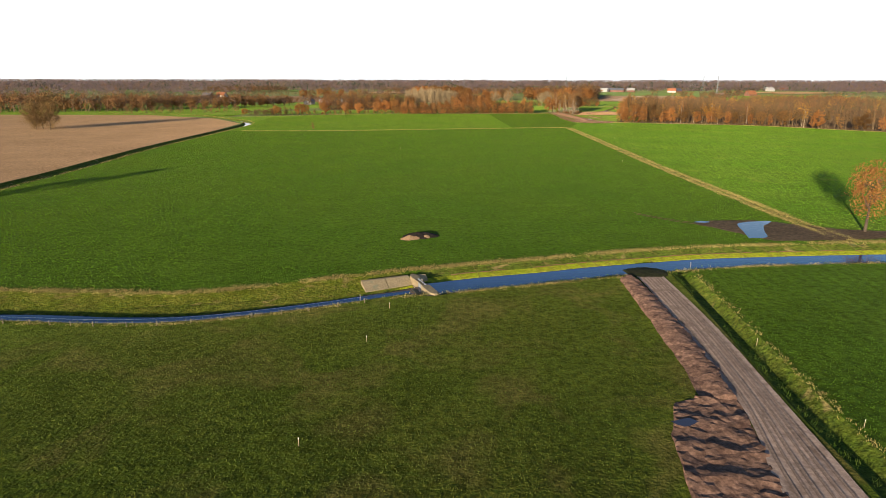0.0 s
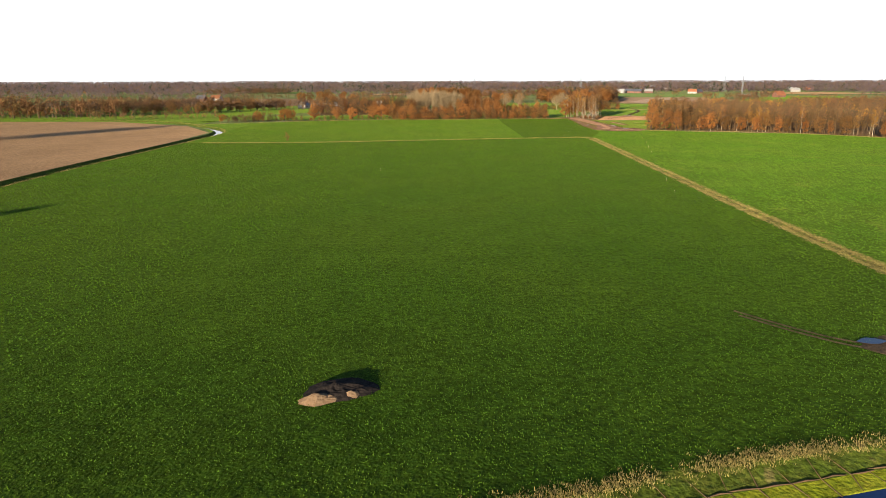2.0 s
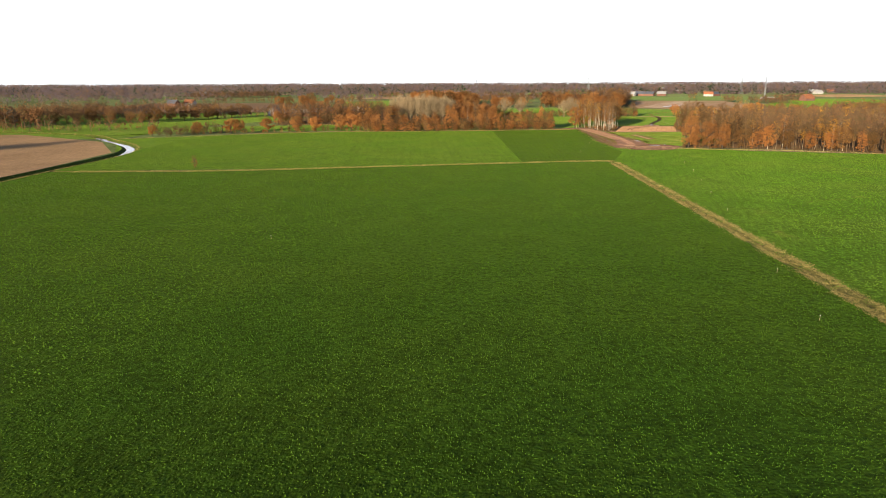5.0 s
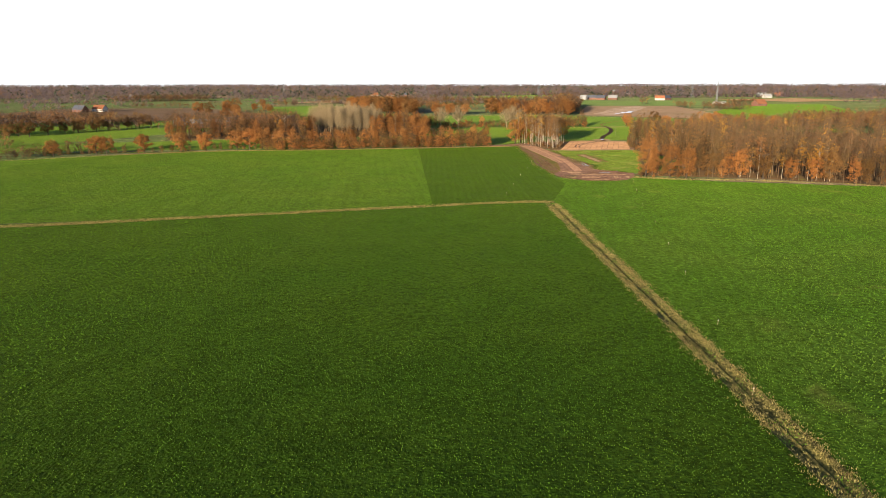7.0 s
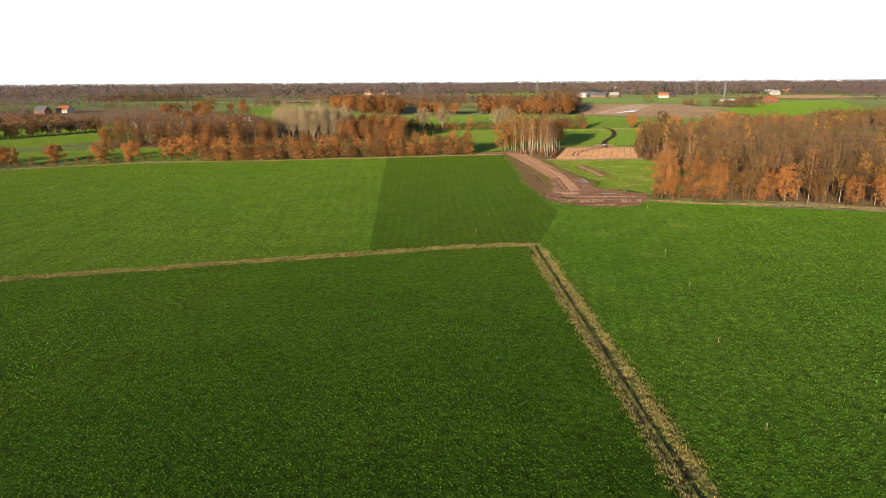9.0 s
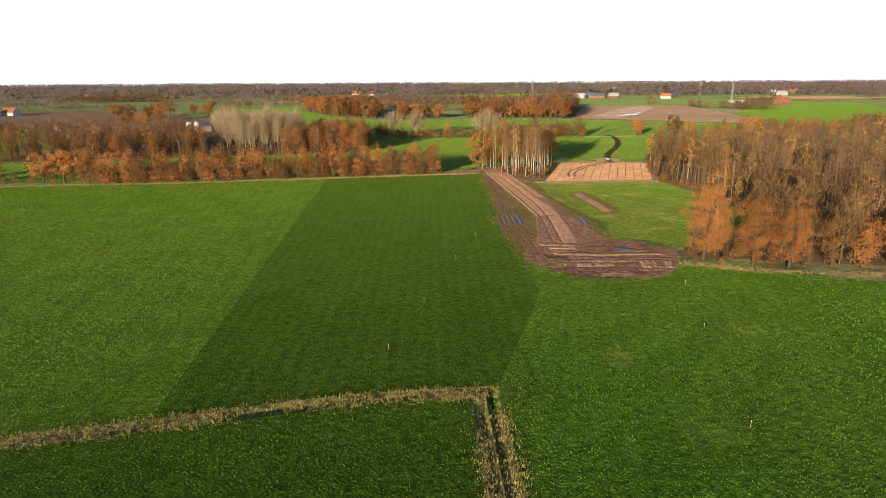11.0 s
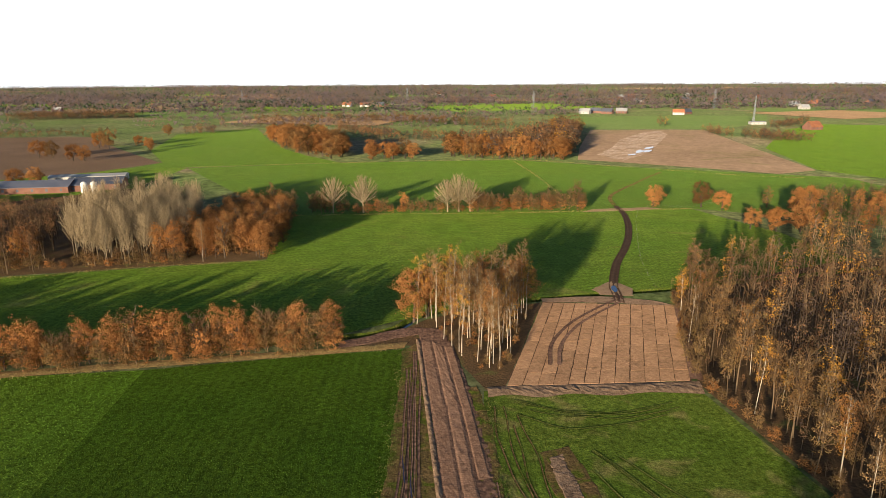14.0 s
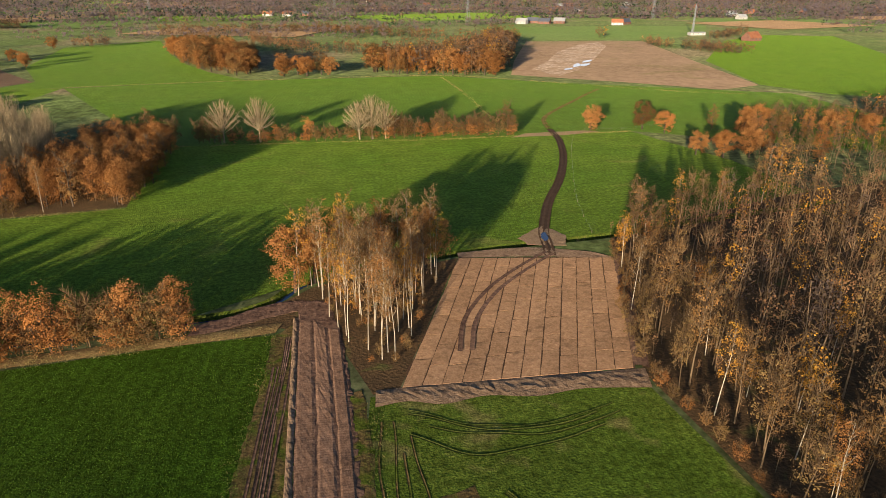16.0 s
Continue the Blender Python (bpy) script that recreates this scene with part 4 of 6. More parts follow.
strip("hedge_verge", [(-100, 503.5), (-58, 517.4), (-12, 520.3), (20, 524.4), (72, 531.4), (88, 534.0)], [(-100, 500.8), (-58, 514.6), (-12, 517.4), (20, 521.4), (72, 528.4), (87, 530.6)], 1.5, 4,
      lambda s, u, x, y: 0.03 + 0.12 * math.sin(u * 3.14159) + 0.05 * abs(fbm(x, y, 1.0)), VERGE, "verge of flattened tan grass and fallen leaves below the hedgerow", "verge")
# wheel tracks over the plot and on across the meadow
def wheel_track(points, width, z, name, label, mat=MUD):
    c = curve(points, 1.2)
    a, b = offset(c, width / 2), offset(c, -width / 2)
    ob = part(name, ribbon(a, b, 8 if width > 1 else 3, lambda s, u, x, y: z + min(0.05, width * 0.03) * math.cos(u * 6.283 * 2) + min(0.04, width * 0.03) * fbm(x, y, 1.0)), mat)
    return tagged(ob, label, "track", kind="structure")


for f, w in ((0.16, 0.28), (0.30, 0.22), (0.42, 0.34), (0.58, 0.24), (0.70, 0.36), (0.84, 0.26)):
    wheel_track([(27.9 * (1 - f) + 31.6 * f, 87.5), (27.55 * (1 - f) + 31.3 * f + 0.1, 74), (27.0 * (1 - f) + 30.9 * f, 62.7), (25.9 * (1 - f) + 29.9 * f - 0.1, 50), (23.2 * (1 - f) + 28.8 * f, 37), (20 * (1 - f) + 26.5 * f, 10)], w, 0.145, "road_rut", "dark wheel rut along the sandy haul road", SAND_RUT)
for d in (-0.95, 0.95):
    wheel_track([(117 - d, 521), (119.5 - d, 531 + 0.3 * d), (125.5 - 0.8 * d, 541.5 + 0.6 * d), (133.5 - 0.7 * d, 550.5 + 0.7 * d), (141 - 0.7 * d, 557.5 + 0.5 * d)], 0.8, 0.165, "plot_track", "curved wheel track across the levelled soil", MUD)
wheel_track([(140.8, 556), (142, 563), (143, 569), (146.5, 580), (151, 592), (157.5, 606), (162.8, 619), (168, 634), (171.4, 646), (174.6, 660), (176, 671), (176.6, 680)], 2.5, 0.09, "meadow_track", "muddy brown wheel track across the meadow", JOINT)
wheel_track([(176.6, 681), (179.5, 698), (185.5, 711), (196, 727), (206, 741), (219, 760), (234, 780)], 2.0, 0.09, "meadow_track", "faint brown wheel track worn into the far pasture", TRAMPLED)
bare("crossing_soil", [(137.5, 562.5), (146, 561), (147.5, 567), (144.5, 574), (140.5, 571), (136.5, 566.5)], 0.8, lambda x, y: 0.06 + 0.12 * abs(fbm(x, y, 1.3)), CLAY, "pale trampled soil at the ditch crossing", "soil")
puddle([(141.6, 563.5), (143.0, 565), (143.2, 569), (141.8, 567.5)], 0.24)
bare("hedge_gap", [(158, 667.5), (165, 673.5), (176, 675), (190, 676), (195, 673), (180, 669)], 1.5, lambda x, y: 0.05 + 0.08 * abs(fbm(x, y, 2.0)), CLAY, "pale bare soil in the hedge gap", "soil")
bare("sand_field", [(199.8, 844), (222, 930), (275, 1100), (396, 1091), (361, 930), (330, 781), (300, 769), (262, 800), (222, 829)], 12.0, lambda x, y: 0.05 + 0.15 * abs(fbm(x, y, 20)), SANDFIELD, "wide bare field of pale sandy soil", "field")
bare("pale_sand_patch", [(219, 868), (246, 920), (272, 985), (318, 1060), (345, 1082), (336, 1036), (300, 960), (272, 900), (250, 862), (228, 834)], 6.0, lambda x, y: 0.24 + 0.1 * abs(fbm(x, y, 6)), PALE_SAND, "pale trampled sand across a bare field", "field")
for q in ([(240, 862), (243, 868), (249, 872), (246, 864)], [(250, 874), (256, 890), (262, 898), (259, 884)], [(258, 880), (264, 884), (270, 896), (262, 892)], [(266, 902), (272, 914), (280, 920), (274, 908)]):
    puddle(q, 0.55)
bare("ploughed_field_west", [(-420, 1060), (-242, 1061), (-150, 930), (-87, 846), (-110, 806), (-148, 776), (-420, 720)], 20.0, lambda x, y: 0.05, PLOUGHED, "bare brown ploughed field", "field")

# ---------------------------------------------------------------- trees
def leaf_cards(centres, size, r, outward=None):
    """Leaves as small leaf-shaped quads that face away from the middle of their spray."""
    n = len(centres)
    face = r.normal(size=(n, 3)) * 0.55 + (outward if outward is not None else r.normal(size=(n, 3)))
    face /= np.linalg.norm(face, axis=1)[:, None] + 1e-9
    a = np.cross(face, r.normal(size=(n, 3)))
    a /= np.linalg.norm(a, axis=1)[:, None] + 1e-9
    b = np.cross(face, a)
    s = size * r.uniform(0.6, 1.3, (n, 1))
    a, b = a * s * 0.5, b * s * 0.38
    v = np.stack([centres - a, centres + b, centres + a, centres - b], 1).reshape(-1, 3)
    return v, np.arange(4 * n).reshape(-1, 4)


def twig_slivers(starts, ends, width, r):
    n = len(starts)
    d = ends - starts
    side = np.cross(d, r.normal(size=(n, 3)))
    side /= np.linalg.norm(side, axis=1)[:, None] + 1e-9
    w = width * r.uniform(0.7, 1.4, (n, 1)) * 0.5
    v = np.stack([starts - side * w, starts + side * w, ends], 1).reshape(-1, 3)
    return v, np.arange(3 * n).reshape(-1, 3)


def limb(start, way, length, radius, r, bends=3, droop=0.0):
    pts, p, d = [np.array(start, float)], np.array(start, float), np.array(way, float)
    for _ in range(bends):
        d = d + r.normal(size=3) * 0.16 + np.array((0, 0, -droop))
        d /= np.linalg.norm(d)
        p = p + d * length / bends
        pts.append(p)
    return pts, [radius * (1 - 0.8 * i / bends) for i in range(bends + 1)]


def make_tree(name, label, height, crown_r, crown_lo, seed, bark, leaf=None, leaves=0, leaf_size=0.35, twig=None, twigs=0, twig_len=1.1,
              limbs=9, rise=0.6, trunk_r=0.22, lean=0.25, fan=False, spread=1.0, squash=1.0, twig_w=0.055):
    """A tree at the origin: trunk with limbs, a crown of leaves and a haze of twigs."""
    r = np.random.default_rng(seed)
    tree = thing(name, label, "tree")
    top = np.array((r.normal() * lean, r.normal() * lean, height * (0.62 if leaf and leaves > 1500 else 0.93)))
    stem = [np.zeros(3), top * 0.3 + r.normal(size=3) * 0.12 * lean, top * 0.65 + r.normal(size=3) * 0.2 * lean, top]
    stem[0][2] = -0.3
    geos = [tube(stem, [trunk_r * 1.25, trunk_r * 0.9, trunk_r * 0.55, trunk_r * 0.15], 7)]
    arms = []
    for i in range(limbs):
        f = 0.16 + 0.80 * (i + 0.5) / limbs if not fan else r.uniform(0.08, 0.45)
        z = crown_lo * height + (top[2] - crown_lo * height) * f
        base = top * (z / top[2])
        w = 2 * math.pi * (i * 0.381966 + r.uniform(-0.06, 0.06))
        lift = r.uniform(0.75, 1.25) * rise
        way = np.array((math.cos(w), math.sin(w), lift)) / math.sqrt(1 + lift ** 2)
        reach = crown_r * r.uniform(0.75, 1.15) * (1 - 0.45 * f) if not fan else height * r.uniform(0.42, 0.62)
        if fan:
            way = np.array((math.cos(w) * 0.55 * spread, math.sin(w) * 0.55 * spread, 1.0))
            way /= np.linalg.norm(way)
        pts, rad = limb(base, way, reach * (1 + 0.3 * lift), trunk_r * (0.42 if not fan else 0.25) * (1 - 0.5 * f), r)
        arms.append(pts)
        geos.append(tube(pts, rad, 4))
        for _ in range(2):
            k = r.integers(1, len(pts))
            d = way + r.normal(size=3) * 0.5
            sub, srad = limb(pts[k], d / np.linalg.norm(d), reach * 0.5, trunk_r * 0.18, r, 2)
            arms.append(sub)
            geos.append(tube(sub, srad, 3))
    part("trunk", joined(*geos), bark, tree, smooth=True)
    pool = np.array([p + (q - p) * t for a in arms for p, q in zip(a[:-1], a[1:]) for t in (0.2, 0.5, 0.8, 1.0)])
    if leaves:
        mid = np.array((top[0] * 0.8, top[1] * 0.8, height * (crown_lo + (1 - crown_lo) * 0.52)))
        rz = height * (1 - crown_lo) * 0.5 * squash
        n = max(16, leaves // (17 if leaves < 5000 else 80))
        c = r.normal(size=(n * 3, 3))
        c /= np.linalg.norm(c, axis=1)[:, None]
        bulge = 1 + 0.22 * np.sin(3.1 * c[:, 0] + seed) * np.cos(2.3 * c[:, 1] + 1.7 * seed) + 0.16 * np.sin(5 * c[:, 2] + 2 * seed + 3 * c[:, 0])
        c = c * (r.uniform(0.25, 1.0, (len(c), 1)) ** 0.45) * bulge[:, None]
        c = mid + c[:n] * np.array((crown_r, crown_r, rz))
        k = r.integers(0, n, leaves)
        at = c[k] + r.normal(size=(leaves, 3)) * crown_r * (np.array((0.13, 0.13, 0.09)) if leaves > 5000 else np.array((0.17, 0.17, 0.10)))
        keep = at[:, 2] > 0.3
        way = (at - mid) / np.array((crown_r, crown_r, rz)) * 0.8 + (at - c[k]) / (crown_r * 0.13) * 0.6
        part("crown", leaf_cards(at[keep], leaf_size, r, way[keep]), leaf, tree)
    if twigs:
        k = r.integers(0, len(pool), twigs)
        start = pool[k]
        out = start - np.array((0, 0, start[:, 2].mean() * 0.6))
        out[:, :2] = start[:, :2] - top[:2] * 0.7
        out /= np.linalg.norm(out, axis=1)[:, None] + 1e-9
        d = out * 0.7 + r.normal(size=out.shape) * 0.55 + np.array((0, 0, 0.45 if not fan else 0.9))
        d /= np.linalg.norm(d, axis=1)[:, None]
        end = start + d * twig_len * r.uniform(0.5, 1.5, (twigs, 1))
        part("branchwork", twig_slivers(start, end, twig_w, r), twig, tree)
    return tree


def fan_tree(name, label, height, radius, fork, seed, bark, twig, stems, twigs, twig_len, trunk_r, twig_w):
    """A bare tree whose branches rise in a fan and end on an egg-shaped outline, with fine twigs along them."""
    r = np.random.default_rng(seed)
    tree = thing(name, label, "tree")
    lean = r.normal(size=2) * 0.25
    top = np.array((lean[0], lean[1], height * 0.9))
    geos = [tube([(0, 0, -0.3), top * 0.35, top * 0.7, top], [trunk_r * 1.3, trunk_r * 0.85, trunk_r * 0.45, trunk_r * 0.1], 6)]
    mid, egg = np.array((lean[0], lean[1], height * (fork + (1 - fork) * 0.55))), np.array((radius, radius, height * (1 - fork) * 0.46))
    starts, ends = [], []
    for i in range(stems):
        w, up = i * 2.39996 + r.uniform(-0.2, 0.2), math.cos(2.0 * ((i + 0.5) / stems) ** 0.8)
        way = np.array((math.cos(w) * math.sqrt(1 - up * up), math.sin(w) * math.sqrt(1 - up * up), up))
        end = mid + way * egg * r.uniform(0.85, 1.05)
        base = top * (fork + max(0.0, (end[2] / height - fork)) * r.uniform(0.15, 0.45)) / 0.9
        bend = base * 0.5 + end * 0.5 + np.array((0, 0, -0.05 * height * (1 - up) * 0.5)) + r.normal(size=3) * 0.2
        pts = [base, base * 0.25 + bend * 0.6 + end * 0.15, bend * 0.4 + end * 0.6, end]
        geos.append(tube(pts, [trunk_r * 0.34, trunk_r * 0.24, trunk_r * 0.15, 0.015], 3))
        n = twigs // stems
        t = r.uniform(0.25, 1.0, (n, 1))
        at = base * (1 - t) ** 2 + 2 * bend * t * (1 - t) + end * t ** 2
        d = (end - base) / np.linalg.norm(end - base) * 0.8 + r.normal(size=(n, 3)) * 0.42 + np.array((0, 0, 0.25))
        d /= np.linalg.norm(d, axis=1)[:, None]
        starts.append(at)
        ends.append(at + d * twig_len * r.uniform(0.5, 1.3, (n, 1)))
    part("trunk", joined(*geos), bark, tree, smooth=True)
    part("branchwork", twig_slivers(np.concatenate(starts), np.concatenate(ends), twig_w, r), twig, tree)
    return tree


NEAR_OAKS = [make_tree("oak_tree", "round oak with dense orange-brown autumn leaves before the wood", 13.2, 3.5, 0.08, 15 + i, BARK, LEAF_OAK, 15000, 0.19, TWIG_BROWN, 500, 1.0, limbs=12, rise=0.7, trunk_r=0.30) for i in range(2)]
OAKS = [make_tree("oak_tree", "oak with dense orange-brown autumn leaves at a field edge", 13.2, 4.6, 0.12, 11 + i, BARK, (LEAF_OAK, LEAF_RUST, LEAF_BROWN)[i], 5200, 0.34, limbs=10, rise=0.7, trunk_r=0.30) for i in range(3)]
SMALL_OAKS = [make_tree("oak_tree", "small oak with rusty autumn leaves in a hedgerow", 9.6, 2.15, 0.03, 21 + i, BARK, (LEAF_OAK, LEAF_RUST, LEAF_BROWN)[i], (2500, 2200, 1500)[i], 0.25, TWIG_BROWN, (120, 160, 320)[i], 1.0, limbs=8, rise=0.9, trunk_r=0.15) for i in range(3)]
PARK_OAKS = [make_tree("oak_tree", "broad round oak with russet autumn leaves standing in the open", 14.0, 5.4, 0.10, 91 + i, BARK, (LEAF_RUST, LEAF_OAK, LEAF_BROWN)[i], 5600, 0.42, limbs=11, rise=0.6, trunk_r=0.36) for i in range(3)]
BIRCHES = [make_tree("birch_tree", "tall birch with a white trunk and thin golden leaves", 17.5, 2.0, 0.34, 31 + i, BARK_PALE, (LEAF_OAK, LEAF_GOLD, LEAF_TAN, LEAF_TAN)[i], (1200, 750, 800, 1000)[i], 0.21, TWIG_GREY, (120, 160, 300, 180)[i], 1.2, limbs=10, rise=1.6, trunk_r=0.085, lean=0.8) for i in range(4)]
WOOD_TREES = [make_tree("wood_tree", "slender half-bare woodland tree with brown leaves", (13.0, 11.6, 13.8, 10.8, 12.6)[i], 1.8, 0.30, 41 + i, (BARK_GREY, BARK_PALE)[i == 4], (LEAF_OLIVE, LEAF_OLIVE, LEAF_BROWN, LEAF_OLIVE, LEAF_GOLD)[i], (760, 900, 800, 560, 1300)[i], 0.21, TWIG_GREY, (400, 360, 400, 500, 160)[i], 1.1, limbs=12, rise=1.3, trunk_r=0.095, lean=0.6) for i in range(5)]
POPLARS = [fan_tree("poplar_tree", "tall bare poplar with pale cream branches", (20.0, 18.5, 17.0)[i], (2.7, 2.4, 3.0)[i], 0.16, 51 + i, BARK_POPLAR, TWIG_CREAM, 24, 1500, 1.8, 0.15, 0.05) for i in range(3)]
CREAM_TREES = [fan_tree("poplar_tree", "bare spreading poplar with cream branches in a hedge", (15.0, 16.0)[i], (6.2, 5.8)[i], 0.17, 61 + i, BARK_CREAM, TWIG_CREAM, 46, 3600, 1.7, 0.30, 0.07) for i in range(2)]
SHRUBS = [make_tree("hedge_shrub", "hedgerow shrub with thinning brown autumn leaves", (5.6, 4.6, 6.4)[i], 2.0, 0.04, 71 + i, BARK_GREY, (LEAF_BROWN, LEAF_RUST, LEAF_OLIVE)[i], 950, 0.24, TWIG_GREY, 420, 1.1, limbs=9, rise=1.1, trunk_r=0.07) for i in range(3)]
LONE = make_tree("oak_tree", "lone oak with thin orange leaves beside a muddy corner", 12.6, 3.4, 0.22, 84, BARK, LEAF_OAK, 3400, 0.30, TWIG_BROWN, 400, 1.2, limbs=11, rise=0.9, trunk_r=0.26)
WILLOW = make_tree("willow_tree", "bushy bare willow with dense tan twigs", 16.0, 5.6, 0.02, 88, BARK_GREY, LEAF_OLIVE, 4800, 0.28, TWIG_GREY, 2600, 2.0, limbs=18, rise=0.9, trunk_r=0.2)
KINDS = NEAR_OAKS + OAKS + SMALL_OAKS + PARK_OAKS + BIRCHES + WOOD_TREES + POPLARS + CREAM_TREES + SHRUBS + [LONE, WILLOW]
USED = set()


def plant(kind, x, y, scale=1.0, group="", turn=None, r=rng):
    """Sets a tree of that kind at a place; the first of each kind is the one that was built."""
    m = pose(x, y, 0, 0, 0, r.uniform(0, 360) if turn is None else turn)
    s = scale * r.uniform(0.92, 1.08)
    if kind in USED:
        ob = copy_thing(kind, m)
    else:
        ob = kind
        ob.matrix_basis = m
        USED.add(kind)
    ob.scale = (s * r.uniform(0.92, 1.08), s * r.uniform(0.92, 1.08), s)
    if group:
        ob["group"] = group
    return ob


def pick(kinds, r=rng):
    return kinds[int(r.integers(len(kinds)))]


def scatter(poly, gap, r=rng):
    """Uneven points in a polygon, about gap metres apart."""
    xs, ys = [p[0] for p in poly], [p[1] for p in poly]
    pts = []
    for x in np.arange(min(xs), max(xs), gap):
        for y in np.arange(min(ys), max(ys), gap):
            pts.append((x + r.uniform(-0.45, 0.45) * gap, y + r.uniform(-0.45, 0.45) * gap))
    pts = np.array(pts)
    return pts[inside(poly, pts[:, 0], pts[:, 1])]


# the lone tree by the mud, the three oaks before the wood, the bush by the stubble
plant(LONE, 78.6, 114.8, 1.0)
for x, y, s in ((116.2, 421.3, 1.02), (123.5, 418.0, 0.92), (128.4, 415.6, 0.84), (119.8, 424.5, 0.7)):
    plant(NEAR_OAKS[int(x) % 2], x, y, s, "oaks before the wood")
plant(OAKS[0], -128, 112, 1.15)
for x, y, q in ((-223, 358, 1.2), (-217, 355, 1.0), (-229, 360, 1.02), (-223, 352, 0.75)):
    plant(WILLOW, x, y, q, "willows in the stubble")
plant(SMALL_OAKS[2], -71.8, 354.2, 0.42)
for x, y, k, q in ((113.6, 418.6, 0, 0.30), (114.8, 423.4, 2, 0.34), (118.0, 418.0, 1, 0.30), (120.6, 419.4, 0, 0.40), (122.5, 421.5, 2, 0.45), (125.6, 416.4, 1, 0.42), (117.2, 425.6, 2, 0.42), (127.2, 419.0, 0, 0.5), (131.0, 415.0, 2, 0.5), (121.8, 427.8, 1, 0.5)):
    plant(SHRUBS[k], x, y, q, "brush before the wood")
# birches between the road and the plot
CLUMP = [(87.5, 544.5), (93, 541.5), (97.5, 529.5), (103, 516.5), (106.3, 516.5), (112, 534), (119.5, 556), (108, 556), (96, 551)]
for x, y in scatter(CLUMP, 3.1):
    plant(BIRCHES[int(rng.integers(4))] if rng.random() < 0.92 else pick(WOOD_TREES), x, y, rng.uniform(0.74, 1.02), "birches by the plot")
for x, y, s, k in ((89.0, 546.0, 0.98, 0), (92.4, 549.0, 0.95, 1), (109.5, 549.0, 0.95, 0), (104, 551, 1.0, 1), (114.0, 552, 1.0, 0), (98.5, 551, 1.0, 1)):
    plant(OAKS[k], x, y, s, "oaks behind the birches")
for x, y in scatter([(93, 540), (97.5, 528), (103.5, 515), (106.4, 516), (112, 532), (119, 554), (97, 552)], 3.6):
    plant(pick(SHRUBS), x, y, rng.uniform(0.22, 0.42), "brush below the birches")
# the hedgerow along the far edge of the fields
for x in np.arange(-38, 73, 1.6):
    y = np.interp(x, (-58, -12, 20, 72), (517.5, 521, 525.2, 532.2)) + rng.uniform(-1.0, 1.0)
    u = rng.random()
    if rng.random() < 0.6:
        plant(pick(SHRUBS), x, y - 2.0, rng.uniform(0.7, 1.1), "hedgerow trees")
    plant(pick(SMALL_OAKS) if u < 0.62 else pick(SHRUBS), x + rng.uniform(-1, 1), y, rng.uniform(0.85, 1.14) if u < 0.62 else rng.uniform(1.0, 1.45), "hedgerow trees")
for x, q, k in ((-150, 0.5, 0), (-128, 0.52, 1), (-112, 0.7, 0), (-108, 0.62, 1), (-93, 0.72, 0), (-78, 0.66, 1), (-67, 0.7, 0), (-53, 0.72, 1), (-47, 0.78, 0), (-41, 0.74, 1)):
    plant(PARK_OAKS[k], x, np.interp(x, (-160, -100, -58, -30), (480, 503, 517, 521)) + 4, q, "hedgerow trees")
for x in np.arange(-140, -38, 4.5):
    plant(pick(SHRUBS), x + rng.uniform(-1.5, 1.5), np.interp(x, (-160, -100, -58, -30), (480, 503, 517, 521)) + 3, rng.uniform(0.35, 0.65), "hedgerow brush")


# the wood to the east: trees of its edges one by one, the inside as one mass
WOOD_AREA = [(113, 425), (130, 416.5), (152, 413), (190, 393), (240, 344), (330, 300), (420, 420), (420, 600), (300, 612), (250, 604), (212, 587), (158, 568), (149, 540), (142.5, 512), (146.5, 478), (146.8, 455), (140, 440), (119, 432)]


def light_tree(r, height, radius, leaves, twigs, card, twig_len, lo=0.25, trunk=True):
    """Arrays for one tree of a mass: (verts, faces, kind) with kind 0 trunk, 1 leaves, 2 twigs."""
    tv, tf = tube([(0, 0, -0.2), (r.normal() * 0.2, r.normal() * 0.2, height * 0.45), (r.normal() * 0.4, r.normal() * 0.4, height * 0.92)], [0.17, 0.10, 0.03], 3)
    out = [(np.array([tuple(p) for p in tv]), [tuple(q) for q in tf], 0)] if trunk else []
    mid, rz = height * (lo + (1 - lo) * 0.5), height * (1 - lo) * 0.52
    n = max(6, leaves // 8)
    c = r.normal(size=(n, 3))
    c = c / np.linalg.norm(c, axis=1)[:, None] * r.uniform(0.3, 1.0, (n, 1)) ** 0.5 * np.array((radius, radius, rz)) + np.array((0, 0, mid))
    k = r.integers(0, n, leaves)
    at = c[k] + r.normal(size=(leaves, 3)) * radius * 0.22
    v, f = leaf_cards(at, card, r, (at - np.array((0, 0, mid))) / np.array((radius, radius, rz)) + (at - c[k]) / radius)
    out.append((v, [tuple(q) for q in f], 1))
    if twigs:
        st = np.stack([r.normal(size=twigs) * radius * 0.35, r.normal(size=twigs) * radius * 0.35, r.uniform(lo, 0.95, twigs) * height], 1)
        d = np.concatenate([st[:, :2] * 0.8 + r.normal(size=(twigs, 2)) * 0.5, r.uniform(0.5, 1.6, (twigs, 1))], 1)
        d /= np.linalg.norm(d, axis=1)[:, None]
        v, f = twig_slivers(st, st + d * twig_len * r.uniform(0.6, 1.4, (twigs, 1)), 0.07, r)
        out.append((v, [tuple(q) for q in f], 2))
    return out


